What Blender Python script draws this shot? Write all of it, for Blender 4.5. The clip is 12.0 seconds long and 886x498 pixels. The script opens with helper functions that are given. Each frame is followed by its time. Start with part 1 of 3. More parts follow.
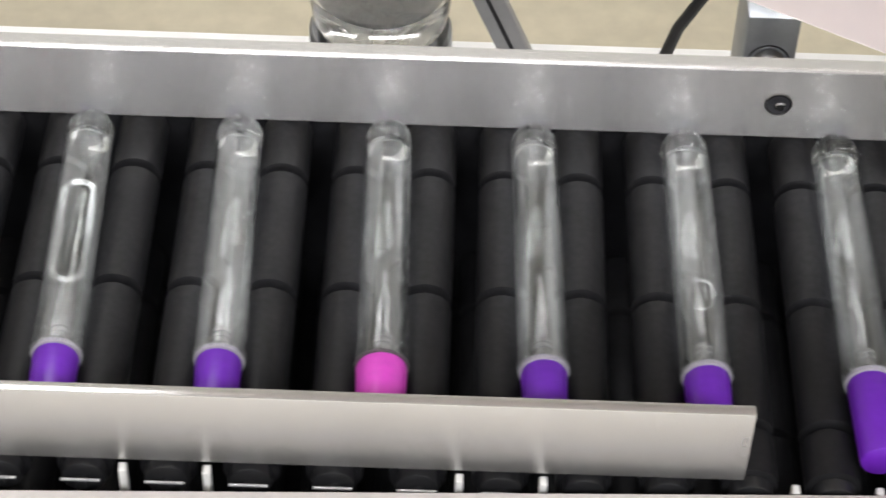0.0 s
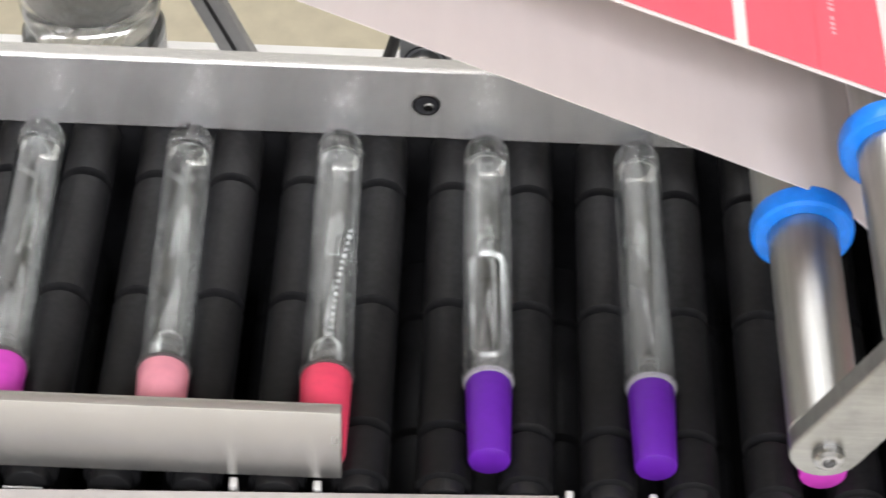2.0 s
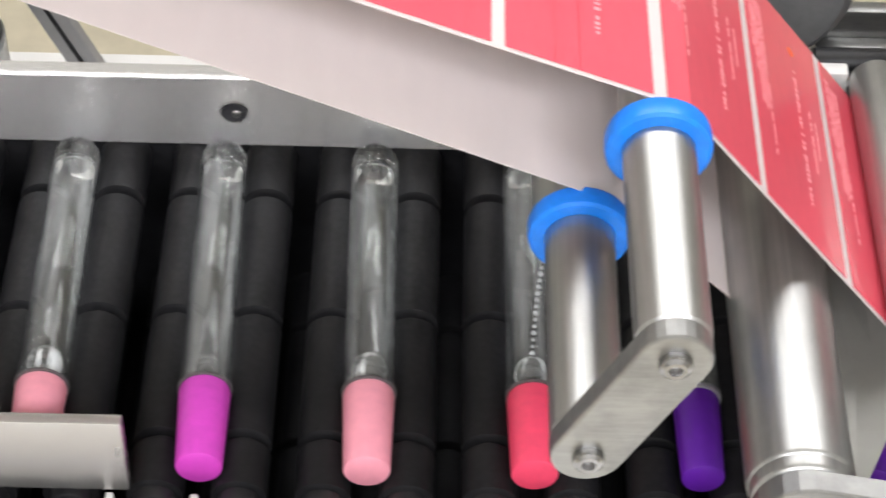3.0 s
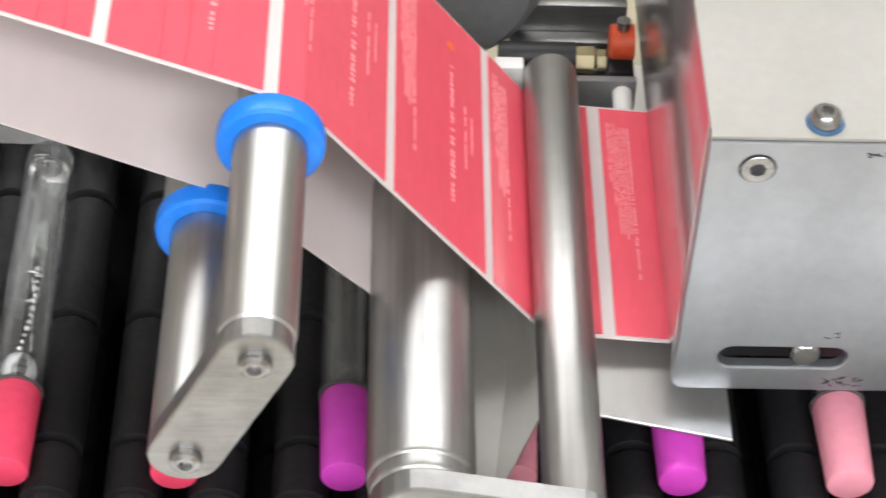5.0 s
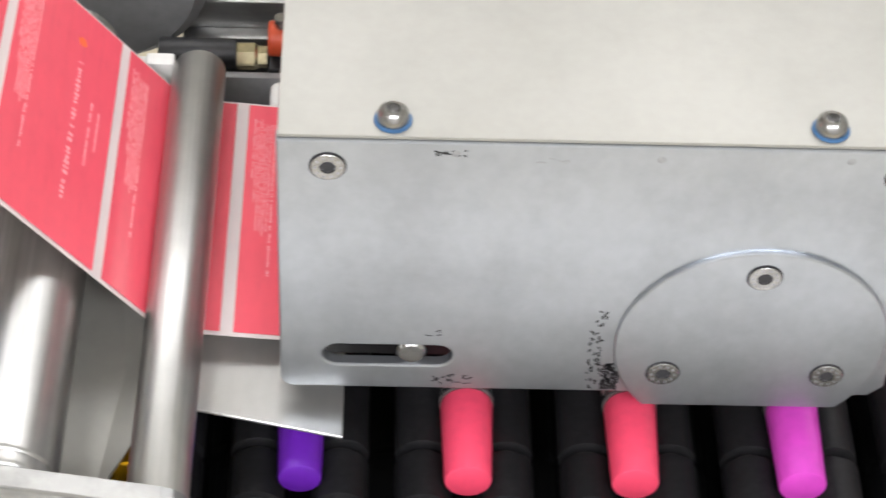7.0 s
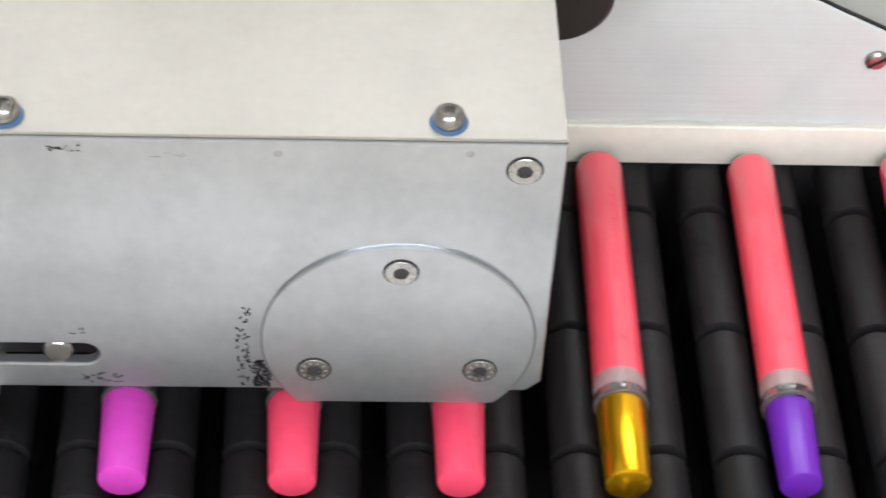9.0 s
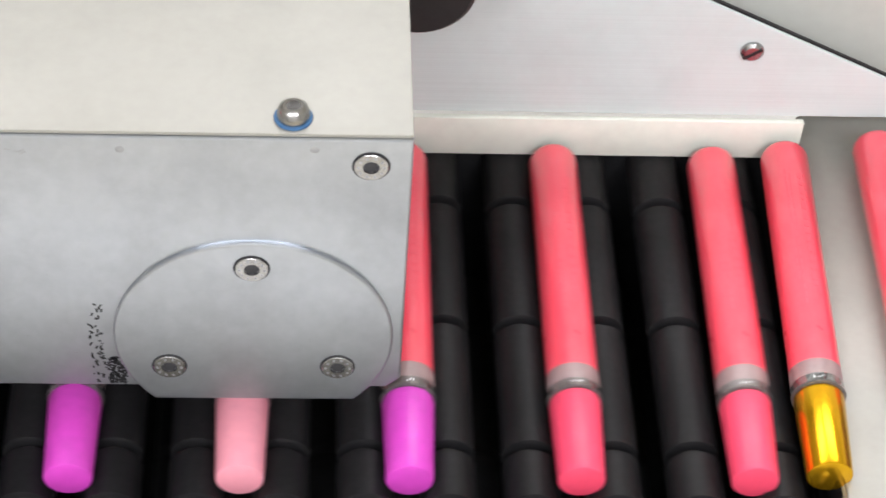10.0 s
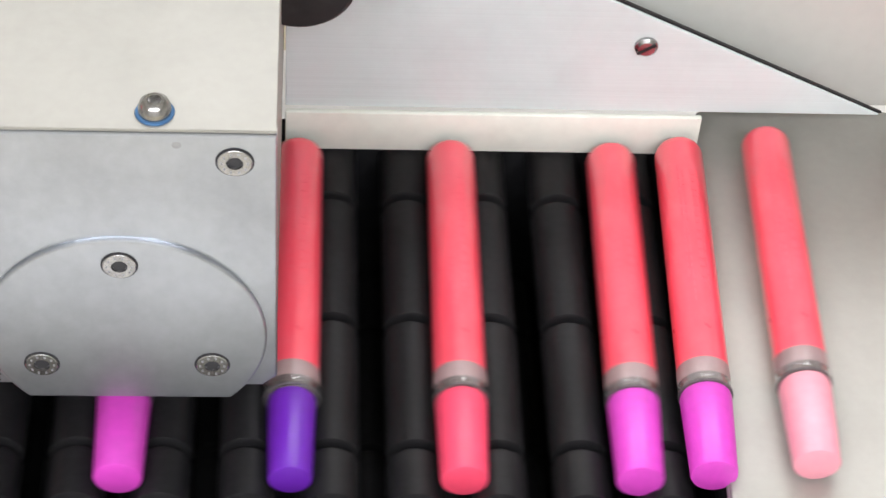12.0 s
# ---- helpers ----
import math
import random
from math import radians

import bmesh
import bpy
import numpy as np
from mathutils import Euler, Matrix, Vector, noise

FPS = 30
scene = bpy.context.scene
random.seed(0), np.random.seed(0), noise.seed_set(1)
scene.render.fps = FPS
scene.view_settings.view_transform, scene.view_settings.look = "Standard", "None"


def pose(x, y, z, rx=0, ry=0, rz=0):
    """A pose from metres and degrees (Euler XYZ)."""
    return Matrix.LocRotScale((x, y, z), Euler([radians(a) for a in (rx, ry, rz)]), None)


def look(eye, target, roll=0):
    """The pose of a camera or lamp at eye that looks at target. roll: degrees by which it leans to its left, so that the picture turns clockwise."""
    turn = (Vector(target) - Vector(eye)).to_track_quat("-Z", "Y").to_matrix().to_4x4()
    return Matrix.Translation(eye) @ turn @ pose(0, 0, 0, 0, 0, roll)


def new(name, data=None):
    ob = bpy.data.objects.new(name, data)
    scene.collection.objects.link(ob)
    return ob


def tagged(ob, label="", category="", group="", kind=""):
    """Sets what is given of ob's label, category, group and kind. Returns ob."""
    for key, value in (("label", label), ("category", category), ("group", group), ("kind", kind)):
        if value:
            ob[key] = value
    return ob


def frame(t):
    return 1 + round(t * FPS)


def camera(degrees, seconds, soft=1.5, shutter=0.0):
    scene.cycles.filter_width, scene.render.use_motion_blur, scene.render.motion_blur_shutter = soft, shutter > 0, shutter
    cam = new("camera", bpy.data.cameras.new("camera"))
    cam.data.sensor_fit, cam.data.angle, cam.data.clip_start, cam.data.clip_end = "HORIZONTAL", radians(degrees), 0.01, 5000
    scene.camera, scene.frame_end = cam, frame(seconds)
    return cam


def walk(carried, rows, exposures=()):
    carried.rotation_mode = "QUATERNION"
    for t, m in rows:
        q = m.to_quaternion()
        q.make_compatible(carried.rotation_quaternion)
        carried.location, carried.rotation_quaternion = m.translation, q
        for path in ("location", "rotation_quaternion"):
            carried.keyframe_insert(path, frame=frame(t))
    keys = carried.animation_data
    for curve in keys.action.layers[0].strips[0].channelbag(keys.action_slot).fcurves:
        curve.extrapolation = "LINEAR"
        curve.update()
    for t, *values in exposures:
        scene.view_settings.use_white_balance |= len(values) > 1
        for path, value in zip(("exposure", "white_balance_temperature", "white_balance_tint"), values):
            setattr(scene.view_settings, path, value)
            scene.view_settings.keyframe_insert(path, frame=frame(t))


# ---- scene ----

# Camera: seconds, eye, yaw, pitch, roll
PATH = [
    (0.0, -0.3371, -0.4017, 0.4945, 0.30, -46.65, 1.72),
    (0.5, -0.3122, -0.4022, 0.4936, 0.12, -46.63, 2.18),
    (1.0, -0.2894, -0.4024, 0.4943, -0.13, -46.57, 2.58),
    (1.5, -0.2580, -0.4024, 0.4949, -0.11, -46.47, 2.53),
    (2.0, -0.2259, -0.4012, 0.4967, -0.05, -46.48, 2.37),
    (2.5, -0.1973, -0.4014, 0.4974, 0.05, -46.29, 1.83),
    (2.7, -0.1841, -0.4000, 0.4967, -0.04, -46.30, 1.64),
    (4.3, -0.1166, -0.3919, 0.4920, -1.63, -46.42, 2.30),
    (4.5, -0.1082, -0.3923, 0.4927, -1.76, -46.45, 2.46),
    (5.0, -0.0797, -0.3922, 0.4946, -2.11, -46.49, 2.51),
    (5.5, -0.0524, -0.3909, 0.4964, -2.01, -46.65, 2.71),
    (6.0, -0.0215, -0.3897, 0.4966, -1.90, -46.70, 2.61),
    (6.5, 0.0024, -0.3901, 0.4985, -2.29, -46.77, 2.84),
    (7.0, 0.0226, -0.3925, 0.4985, -3.01, -46.59, 3.35),
    (7.2, 0.0317, -0.3938, 0.4968, -3.33, -46.49, 3.33),
    (8.8, 0.1022, -0.3962, 0.4969, -3.97, -46.15, 3.44),
    (9.0, 0.1108, -0.3930, 0.4967, -4.21, -46.36, 3.80),
    (9.5, 0.1272, -0.3864, 0.4974, -4.97, -46.89, 4.25),
    (10.0, 0.1439, -0.3865, 0.4969, -5.13, -46.87, 4.42),
    (10.5, 0.1553, -0.3855, 0.4960, -5.26, -46.87, 4.54),
    (11.0, 0.1622, -0.3837, 0.4958, -5.42, -46.99, 4.69),
    (11.5, 0.1691, -0.3831, 0.4954, -5.41, -46.96, 4.77),
    (12.0, 0.1762, -0.3831, 0.4941, -5.37, -46.96, 4.66),
]


def aim(x, y, z, yaw, pitch, roll):
    a, b = radians(yaw), radians(pitch)
    d = Vector((-math.sin(a) * math.cos(b), math.cos(a) * math.cos(b), math.sin(b)))
    return look((x, y, z), Vector((x, y, z)) + d, roll)


cam = camera(22.94, 12.0, soft=1.5, shutter=0.5)
walk(cam, [(t, aim(*q)) for t, *q in PATH])

# World: a dim bounce, the room's ceiling panels do the lighting
world = bpy.data.worlds.new("world")
scene.world = world
world.use_nodes = True
world.node_tree.nodes["Background"].inputs[0].default_value = (0.92, 0.97, 1.0, 1)
world.node_tree.nodes["Background"].inputs[1].default_value = 0.25
scene.view_settings.exposure = -0.42


def ceiling_lamp(x, y, w, h, power):
    d = bpy.data.lights.new("ceiling_panel_light", "AREA")
    d.shape, d.size, d.size_y, d.energy, d.color = "RECTANGLE", w, h, power, (0.915, 0.925, 1.0)
    o = new("ceiling_panel_light", d)
    o.matrix_world = look((x, y, 1.80), (x, y, 0))


ceiling_lamp(-0.75, 0.9, 1.2, 0.5, 13)
ceiling_lamp(0.75, 0.9, 1.2, 0.5, 15)
ceiling_lamp(-0.75, -1.7, 1.2, 0.5, 52)
ceiling_lamp(0.75, -1.7, 1.2, 0.5, 58)

# ---- materials ----


def material(name, color, rough=0.5, metal=0.0, grain=0.0, grain_scale=(900, 900, 900), stain=0.0, stain_scale=30.0,
             bump=0.0, coat=0.0, spec=0.5, second=None, vary=0.0, rvar=0.09):
    """Principled surface with fine grain, larger stains and a slight bump, in object space."""
    m = bpy.data.materials.new(name)
    m.use_nodes = True
    nt = m.node_tree
    n, l = nt.nodes, nt.links
    p = n["Principled BSDF"]
    p.inputs["Metallic"].default_value = metal
    p.inputs["Roughness"].default_value = rough
    p.inputs["Coat Weight"].default_value = coat
    p.inputs["Specular IOR Level"].default_value = spec
    tc = n.new("ShaderNodeTexCoord")
    mp = n.new("ShaderNodeMapping")
    mp.inputs["Scale"].default_value = grain_scale
    l.new(tc.outputs["Object"], mp.inputs["Vector"])
    g = n.new("ShaderNodeTexNoise")
    g.inputs["Scale"].default_value = 1.0
    g.inputs["Detail"].default_value = 4
    l.new(mp.outputs["Vector"], g.inputs["Vector"])
    st = n.new("ShaderNodeTexNoise")
    st.inputs["Scale"].default_value = stain_scale
    st.inputs["Detail"].default_value = 6
    st.inputs["Roughness"].default_value = 0.65
    l.new(tc.outputs["Object"], st.inputs["Vector"])
    base = n.new("ShaderNodeMix")
    base.data_type = "RGBA"
    dark = second or tuple(c * (1 - stain) for c in color)
    base.inputs[6].default_value = (*color, 1)
    base.inputs[7].default_value = (*dark, 1)
    ramp = n.new("ShaderNodeMapRange")
    ramp.inputs[1].default_value, ramp.inputs[2].default_value = 0.42, 0.72
    l.new(st.outputs["Fac"], ramp.inputs[0])
    l.new(ramp.outputs[0], base.inputs[0])
    hs = n.new("ShaderNodeHueSaturation")
    l.new(base.outputs[2], hs.inputs["Color"])
    mul = n.new("ShaderNodeMapRange")
    mul.inputs[1].default_value, mul.inputs[2].default_value = 0.3, 0.7
    mul.inputs[3].default_value, mul.inputs[4].default_value = 1 - grain, 1 + grain
    l.new(g.outputs["Fac"], mul.inputs[0])
    if vary:
        oi = n.new("ShaderNodeObjectInfo")
        vr = n.new("ShaderNodeMapRange")
        vr.inputs[3].default_value, vr.inputs[4].default_value = 1 - vary, 1 + vary
        l.new(oi.outputs["Random"], vr.inputs[0])
        mm = n.new("ShaderNodeMath")
        mm.operation = "MULTIPLY"
        l.new(mul.outputs[0], mm.inputs[0])
        l.new(vr.outputs[0], mm.inputs[1])
        l.new(mm.outputs[0], hs.inputs["Value"])
    else:
        l.new(mul.outputs[0], hs.inputs["Value"])
    l.new(hs.outputs["Color"], p.inputs["Base Color"])
    rr = n.new("ShaderNodeMapRange")
    rr.inputs[3].default_value, rr.inputs[4].default_value = max(0.02, rough - rvar), min(1, rough + rvar)
    l.new(st.outputs["Fac"], rr.inputs[0])
    l.new(rr.outputs[0], p.inputs["Roughness"])
    if bump:
        b = n.new("ShaderNodeBump")
        b.inputs["Strength"].default_value = bump
        b.inputs["Distance"].default_value = 0.0004
        l.new(g.outputs["Fac"], b.inputs["Height"])
        l.new(b.outputs["Normal"], p.inputs["Normal"])
    return m


def glass_material(name, tint=(0.97, 0.99, 0.98), rough=0.0, haze=0.031):
    """Clear glass with a little haze: condensation film and painted streaks of reflected light."""
    m = bpy.data.materials.new(name)
    m.use_nodes = True
    nt = m.node_tree
    n, l = nt.nodes, nt.links
    p = n["Principled BSDF"]
    p.inputs["Base Color"].default_value = (*tint, 1)
    p.inputs["Transmission Weight"].default_value = 1.0
    p.inputs["IOR"].default_value = 1.47
    p.inputs["Roughness"].default_value = rough
    d = n.new("ShaderNodeBsdfPrincipled")
    d.inputs["Base Color"].default_value = (0.75, 0.76, 0.75, 1)
    d.inputs["Roughness"].default_value = 0.35
    no = n.new("ShaderNodeTexNoise")
    no.inputs["Scale"].default_value = 1.0
    no.inputs["Detail"].default_value = 5
    tc = n.new("ShaderNodeTexCoord")
    mp = n.new("ShaderNodeMapping")
    mp.inputs["Scale"].default_value = (260, 13, 260)
    oi = n.new("ShaderNodeObjectInfo")
    sh = n.new("ShaderNodeVectorMath")
    sh.operation = "SCALE"
    sh.inputs[0].default_value = (13.0, 29.0, 7.0)
    l.new(oi.outputs["Random"], sh.inputs["Scale"])
    l.new(sh.outputs[0], mp.inputs["Location"])
    l.new(tc.outputs["Object"], mp.inputs["Vector"])
    l.new(mp.outputs["Vector"], no.inputs["Vector"])
    # Narrow range gives pale lengthwise bands in place of streaky reflections.
    r = n.new("ShaderNodeMapRange")
    r.inputs[1].default_value, r.inputs[2].default_value = 0.46, 0.56
    r.inputs[3].default_value, r.inputs[4].default_value = haze * 0.2, haze * 4.0
    l.new(no.outputs["Fac"], r.inputs[0])
    mx = n.new("ShaderNodeMixShader")
    l.new(r.outputs[0], mx.inputs[0])
    l.new(p.outputs[0], mx.inputs[1])
    l.new(d.outputs[0], mx.inputs[2])
    l.new(mx.outputs[0], n["Material Output"].inputs["Surface"])
    return m


def brushed(name, color, rough, metal, spread, stain=0.1, stain_scale=20.0):
    """Metal brushed along x: fine scratches throw its reflections up and down."""
    m = material(name, color, rough, metal, 0.03, (6, 300, 2500), stain, stain_scale, rvar=0.06)
    n, l = m.node_tree.nodes, m.node_tree.links
    tc = n.new("ShaderNodeTexCoord")
    sc = n.new("ShaderNodeTexWhiteNoise")
    l.new(tc.outputs["Object"], sc.inputs["Vector"])
    off = n.new("ShaderNodeMapRange")
    off.inputs[3].default_value, off.inputs[4].default_value = -spread, spread
    l.new(sc.outputs["Value"], off.inputs[0])
    vec = n.new("ShaderNodeCombineXYZ")
    l.new(off.outputs[0], vec.inputs["Z"])
    geo = n.new("ShaderNodeNewGeometry")
    add = n.new("ShaderNodeVectorMath")
    l.new(geo.outputs["Normal"], add.inputs[0])
    l.new(vec.outputs[0], add.inputs[1])
    nrm = n.new("ShaderNodeVectorMath")
    nrm.operation = "NORMALIZE"
    l.new(add.outputs[0], nrm.inputs[0])
    l.new(nrm.outputs[0], n["Principled BSDF"].inputs["Normal"])
    return m


STEEL = material("brushed_stainless_steel", (0.37, 0.37, 0.36), 0.40, 0.95, 0.07, (90, 90, 700), 0.25, 70, 0.04, rvar=0.14)
STEEL_X = brushed("stainless_rail_steel", (0.84, 0.835, 0.83), 0.22, 0.75, 0.50, 0.06, 12)
STEEL_BAR = brushed("satin_guide_bar_steel", (0.70, 0.69, 0.675), 0.26, 0.85, 0.40, 0.10, 14)
SHEET = material("satin_steel_sheet", (0.355, 0.35, 0.32), 0.46, 0.35, 0.02, (300, 300, 300), 0.12, 14, 0.03)
# Besides stains, the blotches here paint the plate's mottled reflections.
ALU = material("machined_aluminium_plate", (0.43, 0.455, 0.49), 0.34, 0.85, 0.04, (260, 260, 200), 0.22, 18, 0.03, rvar=0.16)
# Grain runs along the axis: thin dark reflection streaks put into the colour.
ROLLER_STEEL = material("turned_steel", (0.47, 0.47, 0.455), 0.40, 1.0, 0.10, (700, 9, 700), 0.16, 25, 0.0, rvar=0.09)
CHROME = material("bright_screw_steel", (0.40, 0.395, 0.39), 0.24, 1.0, 0.08, (800, 800, 800), 0.25, 300, 0.0)
RUBBER = material("black_rubber_sleeve", (0.0130, 0.0128, 0.0138), 0.48, 0.0, 0.25, (500, 500, 500), 0.3, 60, 0.12, vary=0.15, spec=0.20)
BLACK = material("matt_black_plastic", (0.012, 0.012, 0.013), 0.5, 0.0, 0.2, (500, 500, 500), 0.3, 60, 0.05)
BLUE = material("blue_plastic_collar", (0.01, 0.24, 0.95), 0.36, 0.0, 0.06, (400, 400, 400), 0.15, 90, 0.05)
BLUE_WASHER = material("blue_fibre_washer", (0.05, 0.15, 0.32), 0.5, 0.0, 0.1, (800, 800, 800), 0.2, 200)
ORANGE = material("red_fitting_plastic", (0.55, 0.07, 0.02), 0.45, 0.0, 0.1, (300, 300, 300), 0.2, 80)
BRASS = material("nickelled_brass", (0.62, 0.55, 0.36), 0.25, 1.0, 0.1, (300, 300, 300), 0.2, 80)
WHITE = material("white_nylon", (0.78, 0.77, 0.74), 0.5, 0.0, 0.04, (300, 300, 300), 0.08, 60)
LINER = material("glassine_liner", (0.90, 0.83, 0.815), 0.42, 0.0, 0.03, (120, 30, 120), 0.05, 25, 0.02)
LABEL = material("red_printed_label", (0.97, 0.120, 0.172), 0.20, 0.0, 0.05, (150, 40, 150), 0.10, 40, 0.03, coat=0.8)
LABEL_PINK = material("coral_printed_label", (0.95, 0.078, 0.125), 0.30, 0.0, 0.05, (160, 30, 160), 0.12, 60, 0.06, coat=0.7, second=(0.95, 0.11, 0.16))

def let_through(m, color, share):
    """Thin paper: part of the light passes through it."""
    n, l = m.node_tree.nodes, m.node_tree.links
    tr = n.new("ShaderNodeBsdfTranslucent")
    tr.inputs["Color"].default_value = (*color, 1)
    mx = n.new("ShaderNodeMixShader")
    mx.inputs[0].default_value = share
    l.new(n["Principled BSDF"].outputs[0], mx.inputs[1])
    l.new(tr.outputs[0], mx.inputs[2])
    l.new(mx.outputs[0], n["Material Output"].inputs["Surface"])


let_through(LINER, (0.95, 0.88, 0.86), 0.30)
let_through(LABEL, (0.98, 0.50, 0.48), 0.10)
INK = material("white_label_print", (0.93, 0.36, 0.39), 0.4)
# Black for marker ink and scuffs, and for shade painted into recesses.
MARKS_AND_RECESS = material("black_marks_and_recess_shade", (0.03, 0.03, 0.035), 0.6)
DECK = material("white_machine_deck", (0.88, 0.87, 0.85), 0.4, 0.0, 0.03, (60, 60, 60), 0.08, 8)
FLOOR = material("beige_floor_tile", (0.64, 0.58, 0.44), 0.35, 0.0, 0.06, (40, 40, 40), 0.15, 3)
WALL = material("cream_wall_paint", (0.74, 0.735, 0.71), 0.8, 0.0, 0.03, (60, 60, 60), 0.06, 2)
CEIL = material("white_ceiling", (0.85, 0.85, 0.83), 0.9, 0.0, 0.02, (40, 40, 40), 0.04, 2)
GLASS = glass_material("test_tube_glass", haze=0.019)
BUBBLE = glass_material("bubble_highlight_wire", (0.99, 0.99, 0.99), 0.12, 0.26)
HEM = material("milky_label_hem", (0.52, 0.36, 0.36), 0.35, 0.0, 0.06, (300, 60, 300), 0.2, 120)
HEM.node_tree.nodes["Principled BSDF"].inputs["Alpha"].default_value = 0.62
EGG = glass_material("frosted_bulb", (0.97, 0.98, 0.96), 0.15, 0.34)
BEAD = material("pale_bead_glass", (0.50, 0.51, 0.50), 0.25, 0.0, 0.1, (700, 700, 700), 0.2, 200)
FROST = glass_material("frosted_acrylic", (0.95, 0.96, 0.94), 0.3, 0.10)
CLEAR = glass_material("clear_acrylic", (0.96, 0.97, 0.96), 0.08, 0.04)
CAPS = {
    "purple": material("purple_cap_plastic", (0.14, 0.018, 0.42), 0.36, 0.0, 0.05, (300, 300, 300), 0.10, 120, 0.03),
    "hot_pink": material("hot_pink_cap_plastic", (0.70, 0.070, 0.56), 0.36, 0.0, 0.05, (300, 300, 300), 0.10, 120, 0.03),
    "coral": material("coral_cap_plastic", (0.95, 0.080, 0.165), 0.40, 0.0, 0.05, (300, 300, 300), 0.08, 120, 0.03),
    "light_pink": material("light_pink_cap_plastic", (0.92, 0.36, 0.445), 0.38, 0.0, 0.04, (300, 300, 300), 0.06, 120, 0.03),
    "gold": material("gold_metallic_cap", (0.92, 0.50, 0.015), 0.24, 0.9, 0.0, (300, 300, 300), 0.03, 90, 0.0),
}
CREAM = material("cream_satin_strip", (0.83, 0.845, 0.76), 0.50, 0.0, 0.03, (200, 200, 200), 0.10, 20, 0.02)
PLUG = material("grey_plug_rubber", (0.19, 0.145, 0.14), 0.5, 0.0, 0.1, (300, 300, 300), 0.2, 150)
RINGM = material("mouth_ring_glass", (0.13, 0.12, 0.12), 0.3, 0.2, 0.2, (700, 90, 700), 0.3, 200)
PALE = material("pale_cover_strip", (0.60, 0.56, 0.54), 0.5, 0.1, 0.03, (200, 200, 200), 0.08, 20)
MARK = material("orange_print", (0.90, 0.14, 0.05), 0.4)
DOWEL = material("dull_dowel_steel", (0.39, 0.40, 0.42), 0.5, 0.7)
STEEL_PEEL = material("satin_peel_steel", (0.50, 0.50, 0.48), 0.36, 0.8, 0.03, (300, 60, 300), 0.12, 30, 0.03)
HIGHLIGHT = material("roller_end_highlight", (0.62, 0.62, 0.63), 0.30, 0.6, 0.1, (400, 400, 400), 0.2, 90)
RIMM = material("pale_rim_plastic", (0.36, 0.34, 0.37), 0.4, 0.0, 0.1, (500, 90, 500), 0.2, 200)
MIRROR = material("polished_steel_side", (0.62, 0.62, 0.63), 0.22, 0.95, 0.03, (200, 200, 200), 0.12, 30, 0.03)
STEEL_P = brushed("pale_brushed_panel", (0.70, 0.785, 0.785), 0.45, 0.10, 0.25, 0.14, 16)
PAINT = material("light_grey_paint", (0.60, 0.60, 0.56), 0.45, 0.0, 0.02, (200, 200, 200), 0.06, 12)
GREY = material("grey_painted_steel", (0.22, 0.22, 0.22), 0.45, 0.2, 0.06, (300, 300, 300), 0.15, 50)
STRUT = material("light_grey_strut", (0.40, 0.40, 0.40), 0.45, 0.3, 0.05, (200, 200, 200), 0.12, 40)
STOPPER = material("grey_rubber_stopper", (0.16, 0.16, 0.155), 0.5, 0.0, 0.1, (500, 500, 500), 0.2, 200)
INK_DIM = material("pale_pink_print", (0.93, 0.10, 0.15), 0.4)
LAMP = bpy.data.materials.new("lit_ceiling_panel")
LAMP.use_nodes = True
LAMP.node_tree.nodes["Principled BSDF"].inputs["Emission Color"].default_value = (1, 0.97, 0.93, 1)
LAMP.node_tree.nodes["Principled BSDF"].inputs["Emission Strength"].default_value = 6.0

# ---- mesh helpers ----


def mesh_of(bm, mat, smooth=False):
    me = bpy.data.meshes.new("mesh")
    bm.normal_update()
    bm.to_mesh(me)
    bm.free()
    me.materials.append(mat)
    if smooth:
        me.polygons.foreach_set("use_smooth", [True] * len(me.polygons))
        me.set_sharp_from_angle(angle=radians(35))
    return me


def part(name, bm, mat, parent=None, label="", smooth=True):
    """One mesh object out of a bmesh, under a thing or at top level."""
    ob = new(name, bm if isinstance(bm, bpy.types.Mesh) else mesh_of(bm, mat, smooth))
    if parent:
        ob.parent = parent
    return tagged(ob, label) if label else ob


def thing(name, label, category, group="", kind="", at=(0, 0, 0)):
    ob = new(name)
    ob.location = at
    ob.empty_display_size = 0.01
    return tagged(ob, label, category, group, kind)


def box(x0, x1, y0, y1, z0, z1, bevel=0.0, seg=2):
    bm = bmesh.new()
    bmesh.ops.create_cube(bm, size=1.0)
    for v in bm.verts:
        v.co = ((x0 + x1) / 2 + v.co.x * (x1 - x0), (y0 + y1) / 2 + v.co.y * (y1 - y0), (z0 + z1) / 2 + v.co.z * (z1 - z0))
    if bevel:
        bmesh.ops.bevel(bm, geom=bm.edges[:], offset=bevel, segments=seg, affect="EDGES", profile=0.5)
    return bm


def lathe(profile, seg=40, axis="y", centre=(0, 0, 0), closed=True):
    """Turn a profile of (radius, place along the axis) round the axis."""
    bm = bmesh.new()
    rings = []
    for r, a in profile:
        ring = []
        for i in range(seg if r > 1e-7 else 1):
            t = 2 * math.pi * i / seg
            c, s = r * math.cos(t), r * math.sin(t)
            co = {"y": (c, a, s), "z": (c, s, a), "x": (a, c, s)}[axis]
            ring.append(bm.verts.new(Vector(co) + Vector(centre)))
        rings.append(ring)
    for a, b in zip(rings, rings[1:]):
        for i in range(seg):
            j = (i + 1) % seg
            if len(a) == 1 and len(b) > 1:
                bm.faces.new((a[0], b[j], b[i]))
            elif len(b) == 1 and len(a) > 1:
                bm.faces.new((a[i], a[j], b[0]))
            elif len(a) > 1:
                bm.faces.new((a[i], a[j], b[j], b[i]))
